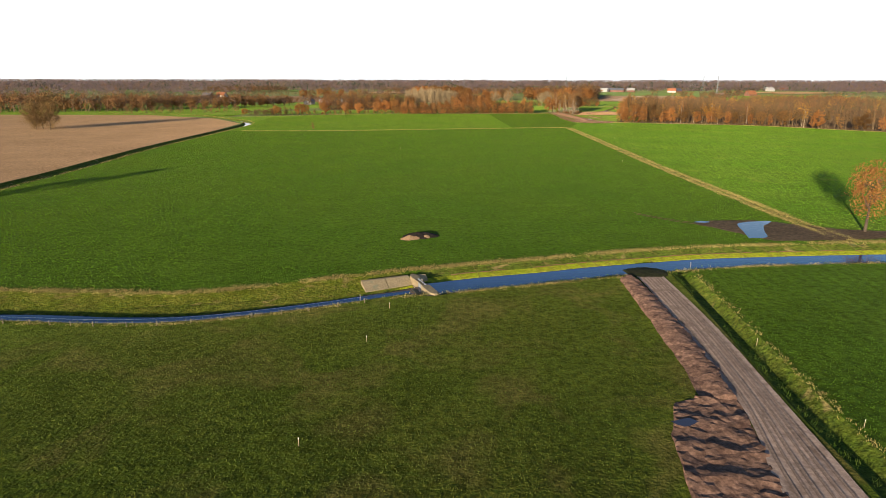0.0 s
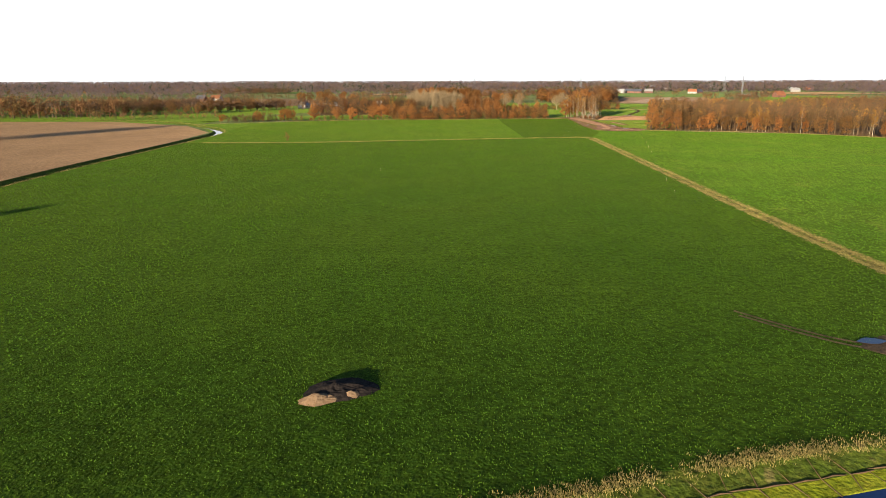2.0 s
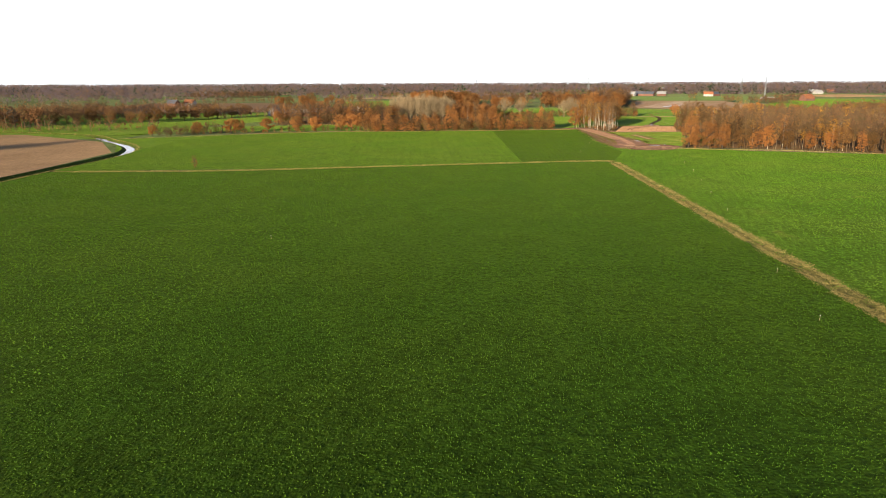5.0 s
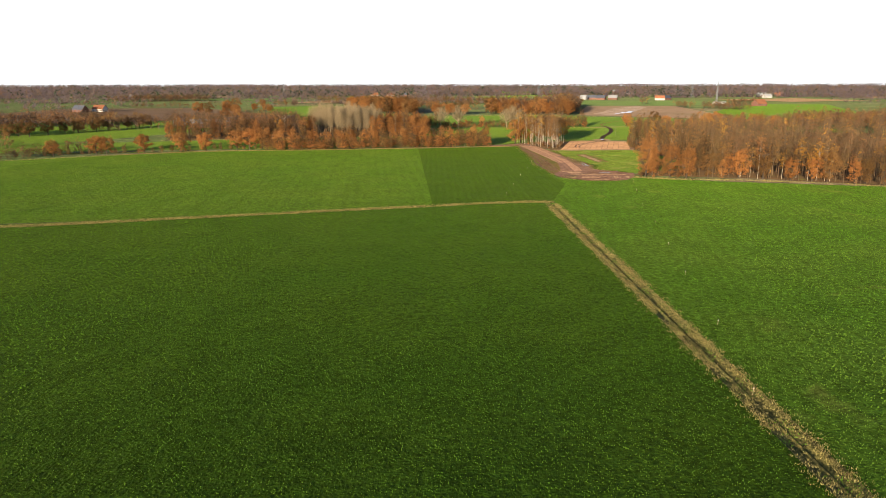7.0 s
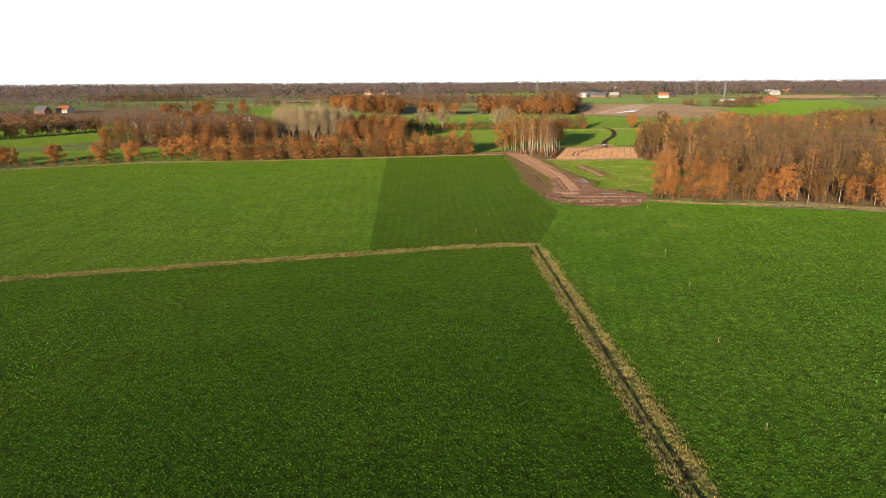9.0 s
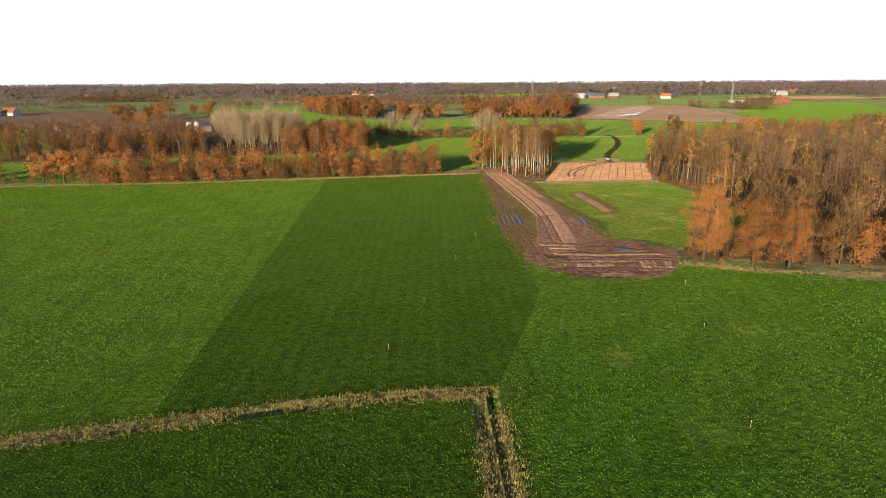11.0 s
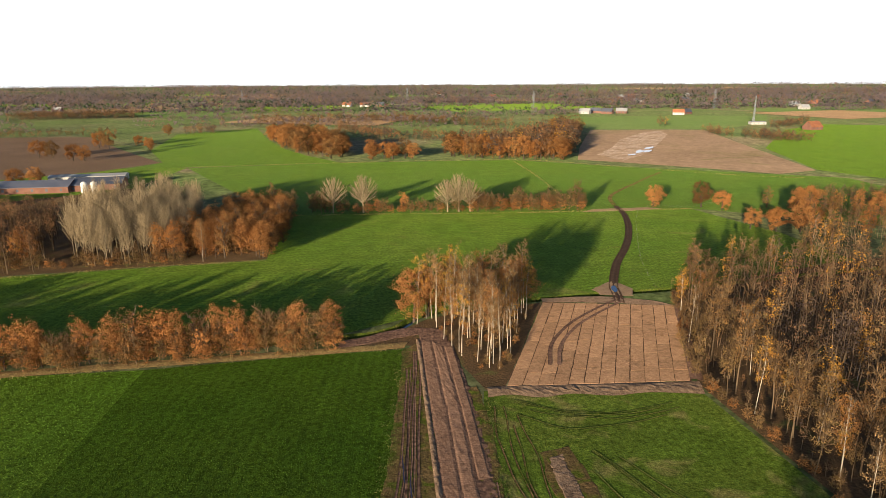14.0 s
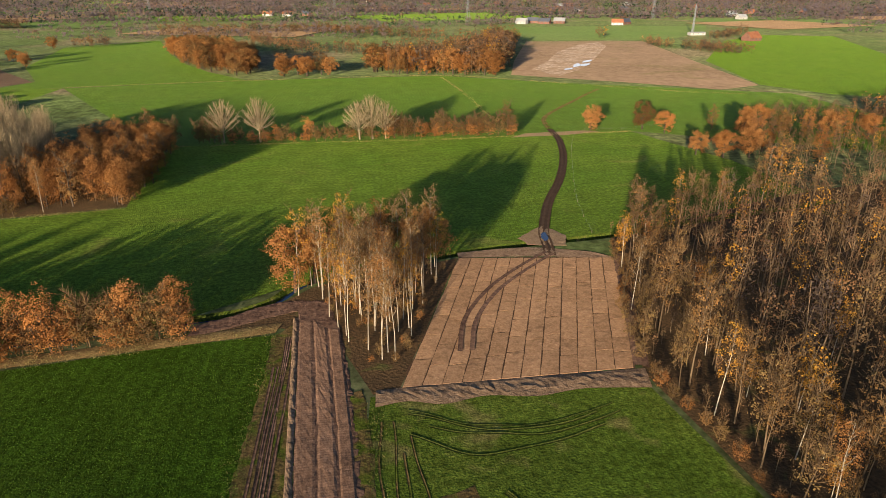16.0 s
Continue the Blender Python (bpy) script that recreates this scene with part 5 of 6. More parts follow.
def tree_mass(name, label, points, templates, mats, choose, r, low=0.8, high=1.15, category="trees"):
    """Many trees in one mesh. mats: (bark, twig, leaf, leaf, ...); choose: weights of the leaf colours."""
    a = choose[0]
    share = (0.78, 0.14, 0.08) if mats[1] is TWIG_HAZED else (0.5, 0.3, 0.2)
    choose = (a * share[0], *choose[1:], a * share[1], a * share[2])
    verts, faces, index, n = [], [], [], 0
    for x, y in points:
        s, w = r.uniform(low, high), r.uniform(0, 2 * math.pi)
        rot = np.array(((math.cos(w), -math.sin(w), 0), (math.sin(w), math.cos(w), 0), (0, 0, 1))) * s
        leaf = 2 + int(r.choice(len(choose), p=choose))
        for v, f, kind in templates[int(r.integers(len(templates)))]:
            verts.append(v @ rot.T + np.array((x, y, swell(x, y) - 0.2)))
            faces.append((f, n))
            index.extend([(0, leaf, 1)[kind]] * len(f))
            n += len(v)
    flat = [tuple(i + k for i in q) for f, k in faces for q in f]
    me = mesh_of(name, np.concatenate(verts), flat, mats, index)
    return tagged(new(name, me), label, category, kind="stuff")


_r = np.random.default_rng(17)
LIGHT = [light_tree(_r, h, rad, lv, tw, 0.40, 1.6, 0.38) for h, rad, lv, tw in ((12.2, 1.8, 110, 65), (13.4, 1.7, 130, 55), (11.0, 1.8, 75, 80), (14, 1.9, 140, 50), (11.8, 1.6, 40, 90))]
SPARSE = [light_tree(_r, h, rad, lv, tw, 0.95, 2.4, 0.14) for h, rad, lv, tw in ((13, 3.6, 96, 18), (15, 3.5, 110, 14), (10, 3.5, 84, 14), (12, 3.0, 64, 28))]
MEDIUM = [light_tree(_r, h, rad, lv, tw, 1.9, 3.0, 0.08, False) for h, rad, lv, tw in ((13, 4.0, 21, 4), (15, 4.0, 22, 5), (10, 4.2, 18, 4), (12, 3.6, 17, 6))]
FAINT = [light_tree(_r, h, rad, lv, 0, 3.6, 3, 0.1, False) for h, rad, lv in ((13, 4.6, 9), (16, 4.8, 10), (11, 5.0, 9))]
MASS = (BARK_GREY, TWIG_GREY, LEAF_FAR, LEAF_FAR_RUST, LEAF_GOLD, TWIG_GREY, LEAF_FAR_DARK, LEAF_OLIVE)
inner = []
for x, y in scatter(WOOD_AREA, 4.4, _r):
    d = edge_distance(WOOD_AREA, x, y)
    if x < 130 and y < 434:
        continue
    if d < 11 and x < 176 and y < 572 or d < 5 and x < 215:
        u = _r.random()
        tree = pick(WOOD_TREES[:4], _r) if u < 0.74 else pick(BIRCHES, _r) if u < 0.92 else pick(SMALL_OAKS, _r) if u < 0.94 else WOOD_TREES[4]
        plant(tree, x, y, _r.uniform(0.62, 1.2) * (0.8 if 0.76 <= u < 0.93 else 1.0), "trees of the wood", r=_r)
    else:
        if x < 225 or _r.random() < 0.32:
            inner.append((x, y))
tree_mass("woodland", "half-bare brown mixed woodland with a few golden crowns", inner, LIGHT, MASS, (0.50, 0.10, 0.07, 0.33), _r, 0.68, 1.15, category="wood")
under = [(x, y) for x, y in scatter(WOOD_AREA, 3.6, _r) if x < 200 and 0.4 < edge_distance(WOOD_AREA, x, y) < 13]
tree_mass("undergrowth", "brown undergrowth of young bare shrubs below the trees", under, LIGHT, MASS, (0.60, 0.14, 0.02, 0.24), _r, 0.22, 0.42, category="undergrowth")
for x, y, s in ((150.5, 484, 0.62), (146.5, 470, 0.6), (158, 500, 0.75), (172, 512, 0.8), (152, 462, 0.5), (160, 528, 0.8)):
    plant(WOOD_TREES[4], x, y, s, "trees of the wood", r=_r)
for t in np.linspace(0, 1, 34):
    x = 132 + t * 104
    plant(pick(WOOD_TREES + WOOD_TREES + SMALL_OAKS[1:], _r), x, np.interp(x, (113, 130, 152, 190, 240), (425, 418, 414.5, 395, 347)) + _r.uniform(0, 4), _r.uniform(0.6, 1.2), "trees of the wood", r=_r)

for x in np.arange(136, 238, 4.4):
    x = x + _r.uniform(-1.8, 1.8)
    plant(pick([OAKS[1], OAKS[2], OAKS[2], SMALL_OAKS[0], SMALL_OAKS[2], WOOD_TREES[1], SMALL_OAKS[1]], _r), x, np.interp(x, (113, 130, 152, 190, 240), (425, 418, 414.5, 395, 347)) - _r.uniform(-1.0, 2.5), _r.uniform(0.55, 0.9), "oaks before the wood", r=_r)

# brush along the west edge of the wood
for x, y in curve([(119, 431.5), (139, 440), (146.5, 455), (146.2, 478), (142.2, 511), (148, 536), (156, 560)], 3.0):
    plant(pick(SHRUBS, _r), x + _r.uniform(-0.4, 1.8), y + _r.uniform(-0.8, 0.8), _r.uniform(0.3, 0.62), "brush along the wood", r=_r)

# the grove to the west: rusty oaks and bare pale poplars
for x, y in scatter([(8, 598), (45, 603), (44, 622), (38, 664), (14, 664), (13, 620)], 4.2, _r):
    plant(pick(SMALL_OAKS[:2] + SMALL_OAKS, _r), x, y, _r.uniform(0.85, 1.35), "trees of the grove", r=_r)
plant(BIRCHES[2], 22.5, 599.5, 0.72, "trees of the grove", r=_r)
for x, y in scatter([(-16, 594), (16, 598), (11, 640), (-8, 672), (-40, 655)], 4.6, _r):
    plant(pick(POPLARS, _r), x, y, _r.uniform(0.78, 1.0), "pale poplars of the grove", r=_r)
for x in np.arange(-30, 18, 2.6):
    plant(pick(SHRUBS, _r), x, np.interp(x, (-30, -16, 16), (592, 594.5, 598)) + _r.uniform(-1.5, 1.5), _r.uniform(0.5, 0.95), "trees of the grove", r=_r)
west = [p for p in scatter([(-110, 580), (-24, 590), (-30, 612), (-50, 655), (-110, 640)], 4.2, _r)]
tree_mass("grove_trees", "rusty brown grove of young oaks", west, LIGHT, MASS, (0.30, 0.62, 0.03, 0.05), _r, 0.9, 1.25, "grove")
for x, y in scatter([(-112, 578), (-22, 589), (-26, 604), (-112, 596)], 6.4, _r):
    plant(pick(SMALL_OAKS + SMALL_OAKS + SHRUBS, _r), x, y, _r.uniform(0.85, 1.3), "trees of the grove", r=_r)

# the hedge beyond the meadow, with pale poplars standing in it
for x, k in ((53.5, 0), (66.2, 1), (102.0, 0), (106.8, 1), (111.6, 0)):
    plant(CREAM_TREES[k], x, 671.5, 1.0 if k else 0.94, "pale poplars in the hedge", r=_r)
for x in np.arange(28, 160, 2.3):
    if not (x > 38 and x < 44):
        plant(pick(SHRUBS + SHRUBS + SMALL_OAKS[2:], _r), x + _r.uniform(-1, 1), 671.0 + _r.uniform(-1.3, 1.5), _r.uniform(0.95, 1.45) if x > 112 or x < 50 else _r.uniform(0.6, 1.0), "hedge beyond the meadow", r=_r)
        if x > 112 and int(x) % 2:
            plant(pick(SHRUBS, _r), x + _r.uniform(-1, 1), 674.5 + _r.uniform(-1.0, 1.5), _r.uniform(1.0, 1.5), "hedge beyond the meadow", r=_r)
for x, y, s, k in ((36, 662, 1.0, 1), (83.5, 672, 0.95, 1), (72, 672.5, 0.7, 1), (240, 671, 1.0, 2), (268, 653, 1.2, 0), (281, 650, 1.2, 1), (298, 647, 1.2, 2), (231, 612, 1.1, 2), (246, 616, 1.2, 1)):
    plant(SMALL_OAKS[k], x, y, s, "trees round the far meadow", r=_r)
for x, y, s, k in ((192, 676, 0.66, 1), (213, 675, 0.82, 2), (219, 668, 0.7, 0), (214, 634, 0.62, 1), (221, 629, 0.72, 0), (229, 627, 0.74, 1), (238, 634, 0.6, 0), (243, 655, 0.8, 1), (251, 660, 0.92, 0), (258, 655, 0.74, 2), (274, 651, 0.72, 1), (289, 648, 0.7, 0)):
    plant(PARK_OAKS[k], x, y, s, "trees round the far meadow", r=_r)
tree_mass("thicket", "brown thicket of bare shrubs between the fields", scatter([(232, 607), (300, 622), (330, 640), (330, 690), (262, 690), (238, 640), (222, 612)], 4.6, _r), LIGHT, MASS, (0.6, 0.2, 0.1, 0.1), _r, 0.45, 0.75, "thicket")

# trees round the far fields
for x, y, s, k in ((-123, 745, 0.8, 0), (-113, 745, 0.8, 1), (-190, 884, 1.05, 0), (-178, 880, 0.9, 2), (-155, 864, 0.95, 0), (-146, 862, 0.85, 1), (-181, 955, 1.0, 0), (-168, 945, 1.1, 2), (-152, 965, 0.8, 0), (-134, 940, 0.7, 1), (-126, 925, 0.6, 1), (-167, 1070, 0.8, 1)):
    plant(PARK_OAKS[k], x, y, s, "oaks by the farm", r=_r)
for x, y, s, k in [(-330 + 118 * t, 540 + 70 * t, 0.62 + 0.2 * _r.random(), 2) for t in np.linspace(0, 1, 13)] + [(-210 + 48 * t, 600 + 90 * t, 0.62 + 0.2 * _r.random(), 2) for t in np.linspace(0, 1, 10)]:
    plant(PARK_OAKS[k], x + _r.uniform(-2, 2), y + _r.uniform(-2, 2), s, "row of field oaks", r=_r)
for poly, gap, low, high in (([(-21, 935), (6, 884), (27, 858), (44, 862), (30, 910), (-4, 985), (-40, 1020), (-46, 1000)], 9.0, 0.9, 1.3), ([(48, 853), (92, 851), (92, 862), (50, 864)], 8.0, 0.8, 1.05), ([(110, 864), (141, 850), (188, 839), (194, 856), (146, 866), (114, 880)], 9.0, 0.8, 1.25)):
    for x, y in scatter(poly, gap, _r):
        plant(pick(PARK_OAKS, _r), x, y, _r.uniform(low, high), "oaks between far fields", r=_r)
GROVES = (
    ([(-420, 585), (-262, 645), (-270, 660), (-426, 600)], 6.0, (0.7, 0.2, 0.0, 0.1), 0.8, 1.25),
    ([(-190, 640), (-122, 692), (-132, 702), (-200, 652)], 6.0, (0.6, 0.3, 0.0, 0.1), 0.7, 1.1),
    ([(-330, 538), (-214, 606), (-222, 618), (-338, 550)], 6.0, (0.7, 0.2, 0.0, 0.1), 0.7, 1.1),
    ([(-250, 505), (-168, 530), (-172, 538), (-254, 514)], 5.0, (0.7, 0.2, 0.0, 0.1), 0.4, 0.7),
    ([(-700, 700), (-440, 730), (-440, 752), (-700, 730)], 7.0, (0.7, 0.2, 0.0, 0.1), 0.8, 1.2),
    ([(110, 864), (141, 849), (188, 838), (206, 880), (226, 960), (262, 1086), (240, 1100), (205, 1010), (165, 945), (118, 915)], 6.4, (0.55, 0.30, 0.05, 0.10), 0.95, 1.6),
    ([(-5, 1105), (62, 986), (112, 980), (114, 994), (68, 1000), (3, 1118)], 6.0, (0.6, 0.25, 0.0, 0.15), 0.75, 1.15),
    ([(-118, 1226), (-54, 1256), (51, 1270), (120, 1196), (188, 1116), (198, 1126), (126, 1212), (54, 1288), (-58, 1274), (-122, 1242)], 7.0, (0.6, 0.25, 0.0, 0.15), 0.8, 1.2),
    ([(14, 1262), (76, 1222), (134, 1198), (138, 1210), (20, 1275)], 6.5, (0.5, 0.2, 0.0, 0.3), 0.7, 1.0),
    ([(-490, 1325), (-334, 1376), (-340, 1420), (-490, 1380)], 7.0, (0.4, 0.1, 0.0, 0.5), 0.9, 1.2),
    ([(-154, 1072), (-120, 1086), (-124, 1100), (-156, 1088)], 6.0, (0.5, 0.3, 0.0, 0.2), 0.7, 1.0),
    ([(-104, 1188), (-20, 1235), (-24, 1246), (-106, 1200)], 6.0, (0.5, 0.3, 0.0, 0.2), 0.7, 1.0),
    ([(-330, 1050), (-222, 1078), (-224, 1086), (-330, 1060)], 5.0, (0.7, 0.1, 0.0, 0.2), 0.5, 0.8),
    ([(374, 1057), (378, 998), (388, 998), (386, 1058)], 5.0, (0.7, 0.1, 0.0, 0.2), 0.6, 0.9),
    ([(386, 998), (406, 942), (440, 960), (420, 1010)], 6.0, (0.7, 0.1, 0.0, 0.2), 0.6, 0.9),
    ([(362, 1138), (378, 1138), (380, 1150), (362, 1150)], 6.0, (0.4, 0.5, 0.1, 0.0), 0.9, 1.1),
    ([(480, 1090), (560, 1168), (556, 1178), (470, 1100)], 6.5, (0.6, 0.2, 0.0, 0.2), 0.7, 1.0),
    ([(-140, 478), (-118, 514), (-126, 520), (-150, 486)], 3.6, (0.7, 0.0, 0.0, 0.3), 0.35, 0.55),
    ([(-640, 500), (-362, 526), (-255, 548), (-255, 566), (-362, 548), (-640, 524)], 6.0, (0.45, 0.5, 0.0, 0.05), 1.1, 1.55),
    ([(-330, 640), (-190, 700), (-200, 730), (-340, 690)], 7.0, (0.5, 0.3, 0.0, 0.2), 0.8, 1.2),
    ([(310, 640), (420, 612), (420, 700), (320, 690)], 6.0, (0.5, 0.35, 0.1, 0.05), 0.8, 1.1),
)
for poly, gap, weights, low, high in GROVES:
    tree_mass("grove_trees", "autumn trees standing between far fields", scatter(poly, gap, _r), SPARSE, MASS, weights, _r, low, high, "grove")

# belts of wood out to the horizon, haze put into their colours
FAR_MASS = (BARK_GREY, TWIG_HAZED, TWIG_HAZED, LEAF_HAZY, LEAF_HAZY_RUST, CONIFER, LEAF_HAZY_DARK, LEAF_HAZY)


def far_belts():
    r = np.random.default_rng(23)
    level = 0
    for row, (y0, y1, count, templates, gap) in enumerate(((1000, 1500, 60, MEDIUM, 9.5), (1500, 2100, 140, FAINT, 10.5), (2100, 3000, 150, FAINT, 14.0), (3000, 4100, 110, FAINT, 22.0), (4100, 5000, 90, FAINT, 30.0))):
        for k in range(count):
            y = r.uniform(y0, y1)
            half = 0.80 * y + 150
            x = 60 + r.uniform(-half, half)
            if y < 1330 and 130 < x < 560 or y < 1150 and -130 < x < 600 or y < 1520 and 290 < x < 740:
                continue
            length, depth = r.uniform(0.05, 0.20) * y, r.uniform(0.006, 0.022) * y
            w = r.normal() * 0.25
            u, v = np.array((math.cos(w), math.sin(w))), np.array((-math.sin(w), math.cos(w)))
            n = int(length * depth / gap ** 2) + 6
            pts = np.array((x, y)) + r.uniform(-0.5, 0.5, (n, 1)) * length * u + r.uniform(-0.5, 0.5, (n, 1)) * depth * v
            weights = ((0.66, 0.24, 0.08, 0.02), (0.42, 0.40, 0.18, 0.0), (0.30, 0.12, 0.03, 0.55))[int(r.choice(3, p=(0.62, 0.28, 0.10)))]
            tree_mass("tree_belt", "distant belt of bare trees, haze put into their brown and mauve", pts, templates, FAR_MASS, weights, r, 0.75 + min(y, 4000) / 20000, 1.1 + min(y, 4000) / 16000, "tree belt")


far_belts()


def far_fields():
    r = np.random.default_rng(29)
    for k in range(70):
        y = r.uniform(1150, 3600)
        x = 60 + r.uniform(-1, 1) * (0.75 * y + 100)
        if y < 1500 and 120 < x < 420:
            continue
        a, b, w = r.uniform(0.05, 0.14) * y, r.uniform(0.03, 0.09) * y, r.normal() * 0.25
        u, v = np.array((math.cos(w), math.sin(w))), np.array((-math.sin(w), math.cos(w)))
        z = 0.06 + 0.012 * k
        c = [np.array((x, y)) + u * a * p + v * b * q for p, q in ((-1, -1), (1, -0.9), (0.9, 1), (-1.05, 0.95))]
        mat = (GRASS_DISTANT, GRASS_DISTANT, GRASS_MID, PLOUGHED, STUBBLE)[int(r.choice(5, p=(0.34, 0.24, 0.12, 0.18, 0.12)))]
        ob = part("far_field", ([(p[0], p[1], z + swell(p[0], p[1])) for p in c], [(0, 1, 2, 3)]), mat)
        tagged(ob, "distant brown ploughed field" if mat in (PLOUGHED, STUBBLE) else "distant green grass field", "field", kind="structure")


far_fields()
bare("green_field_north", [(275, 1114), (403, 1101), (450, 1125), (540, 1230), (600, 1340), (430, 1360), (300, 1330)], 60.0, lambda x, y: 0.045, GRASS_DISTANT, "green pasture behind the sandy field", "field")
bare("green_field_west", [(-60, 822), (36, 840), (6, 882), (-21, 932), (-48, 1000), (-100, 1160), (-163, 1083), (-126, 925), (-86, 848), (-100, 812)], 40.0, lambda x, y: 0.05, GRASS_SOWN, "dull green pasture between far groves", "field")
bare("green_field_east", [(365, 906), (332, 783), (349, 747), (420, 700), (640, 1130), (566, 1160), (480, 1082)], 60.0, lambda x, y: 0.04, GRASS_FAR, "bright green field beside the sand", "field")

# ---------------------------------------------------------------- buildings, masts
def gable(w, d, h, rise, over=0.4):
    """Walls with gable ends, and the two roof slopes, ridge along x."""
    x, y = w / 2, d / 2
    walls = ([(-x, -y, -0.2), (x, -y, -0.2), (x, y, -0.2), (-x, y, -0.2), (-x, -y, h), (x, -y, h), (x, y, h), (-x, y, h), (-x, 0, h + rise), (x, 0, h + rise)],
             [(0, 1, 5, 4), (2, 3, 7, 6), (1, 2, 6, 9, 5), (3, 0, 4, 8, 7)])
    k = over * rise / y
    t = 0.18
    roof = []
    for sgn in (-1, 1):
        a = [(-x - over, sgn * (y + over), h - k), (x + over, sgn * (y + over), h - k), (x + over, 0, h + rise), (-x - over, 0, h + rise)]
        b = [(p[0], p[1], p[2] + t) for p in a]
        roof.append((a + b, [(4, 5, 6, 7), (3, 2, 1, 0), (0, 1, 5, 4), (1, 2, 6, 5), (2, 3, 7, 6), (3, 0, 4, 7)]))
    return walls, roof


def house(x, y, turn, w, d, h, rise, wall, roof, label, category="house", windows=3, chimney=True, name="house"):
    ob = thing(name, label, category)
    ob.matrix_basis = pose(x, y, 0, 0, 0, turn)
    walls, slopes = gable(w, d, h, rise)
    part("wall", walls, wall, ob)
    for one in slopes:
        part("roof", one, roof, ob)
    for i in range(windows):
        px = -w / 2 + w * (i + 0.5) / windows
        part("window", box(px - 0.6, -d / 2 - 0.05, 1.0, px + 0.6, -d / 2 + 0.05, min(h - 0.3, 2.3)), ROOF_DARK, ob)
    part("door", box(w / 2 - 0.05, -0.6, 0, w / 2 + 0.06, 0.6, 2.1), WOOD, ob)
    if chimney:
        part("chimney", box(w * 0.25 - 0.4, -0.4, h + rise * 0.6, w * 0.25 + 0.4, 0.4, h + rise + 0.9, 0.05), BRICK, ob)
    return ob


house(-147.5, 714, 80, 12, 8, 3.4, 3.6, PLASTER, ROOF_DARK, "white gabled farmhouse with a dark roof")
house(-116, 687, 12, 30, 13, 3.4, 2.6, BRICK, ROOF_GREY, "long low barn with a pale grey roof", "barn", 5, False, "barn")
house(-105, 735, 6, 34, 15, 3.2, 2.4, BRICK, ROOF_DARK, "long low barn with a dark roof", "barn", 5, False, "barn")
house(-79, 743, 14, 26, 17, 3.2, 2.6, BRICK, ROOF_DARK, "wide barn with a dark blue-grey roof", "barn", 4, False, "barn")
house(-98, 772, 10, 40, 8, 2.6, 0.9, PLASTER, ROOF_GREY, "long shed with a white roof", "shed", 5, False, "shed")
house(511, 1083, 20, 16, 12, 3.4, 5.5, BRICK, ROOF_RED, "farmhouse with an orange tiled roof")
for i, (x, y) in enumerate(((-73.2, 718), (-69.0, 719))):
    silo = thing("feed_silo", "cream-coloured round feed silo beside the barn", "silo", "silos by the barn")
    silo.matrix_basis = pose(x, y, 0)
    part("tank", tube([(0, 0, 1.2), (0, 0, 2.2), (0, 0, 6.6), (0, 0, 7.4)], [0.3, 1.5, 1.5, 0.4], 14), WHITE, silo)
    for w in range(4):
        part("leg", tube([(1.2 * math.cos(w * 1.571), 1.2 * math.sin(w * 1.571), 0), (1.3 * math.cos(w * 1.571), 1.3 * math.sin(w * 1.571), 2.3)], [0.09, 0.09], 6), STEEL, silo)
_h = np.random.default_rng(31)
for x, y in ((385, 1418), (350, 1421), (372, 1440), (410, 1426), (482, 1377), (500, 1392), (733, 1969), (767, 1889), (756, 1510), (677, 2204), (640, 2180), (-23, 1729), (10, 1745), (-60, 1740), (407, 2979), (450, 2950), (1044, 1756), (-577, 1560), (-560, 1590),
             (-345, 953), (-330, 968), (880, 2300), (980, 2100), (300, 2300), (520, 2400), (-300, 2100), (-420, 2300), (150, 2600), (820, 1650), (900, 1720), (600, 1900)):
    red = _h.random() < 0.55
    s = 1 + (y - 1000) / 4000
    house(x, y, _h.uniform(-40, 40), 15 * s, 9 * s, 3.4 * s, 4.2 * s, PLASTER if _h.random() < 0.35 else BRICK, ROOF_RED if red else ROOF_GREY if _h.random() < 0.4 else ROOF_DARK,
          "distant house with an orange tiled roof" if red else "distant farm building with a plain roof")


def lattice_mast(x, y, height, foot, arms, label):
    ob = thing("lattice_mast", label, "mast")
    ob.matrix_basis = pose(x, y, 0, 0, 0, 30)
    n = 7
    for a, b in ((1, 1), (1, -1), (-1, -1), (-1, 1)):
        part("leg", tube([(a * foot, b * foot, 0), (a * foot * 0.25, b * foot * 0.25, height)], [0.22, 0.14], 4), STEEL, ob)
    for i in range(n):
        f0, f1 = foot * (1 - 0.75 * i / n), foot * (1 - 0.75 * (i + 1) / n)
        z0, z1 = height * i / n, height * (i + 1) / n
        part("brace", joined(*[tube([(a * f0, b * f0, z0), (c * f1, d * f1, z1)], [0.09, 0.09], 3) for (a, b), (c, d) in (((1, 1), (1, -1)), ((1, -1), (-1, -1)), ((-1, -1), (-1, 1)), ((-1, 1), (1, 1)))]), STEEL, ob)
    for z, w in arms:
        part("arm", tube([(-w, 0, z), (0, 0, z + 0.8), (w, 0, z)], [0.08, 0.25, 0.08], 4), STEEL, ob)
    return ob


for x, y, h in ((277.6, 1479, 34), (-276, 1756, 34), (60, 1900, 34), (620, 1560, 34)):
    lattice_mast(x, y, h, 2.6, ((h - 1, 4), (h - 6, 6), (h - 11, 5)), "grey steel lattice power pylon")
lattice_mast(491, 1170, 34, 1.0, (), "slender pale lattice radio mast")
house(494, 1166, 0, 18, 8, 2.8, 0.8, PLASTER, ROOF_GREY, "low white hut below the mast", "hut", 3, False, "hut")

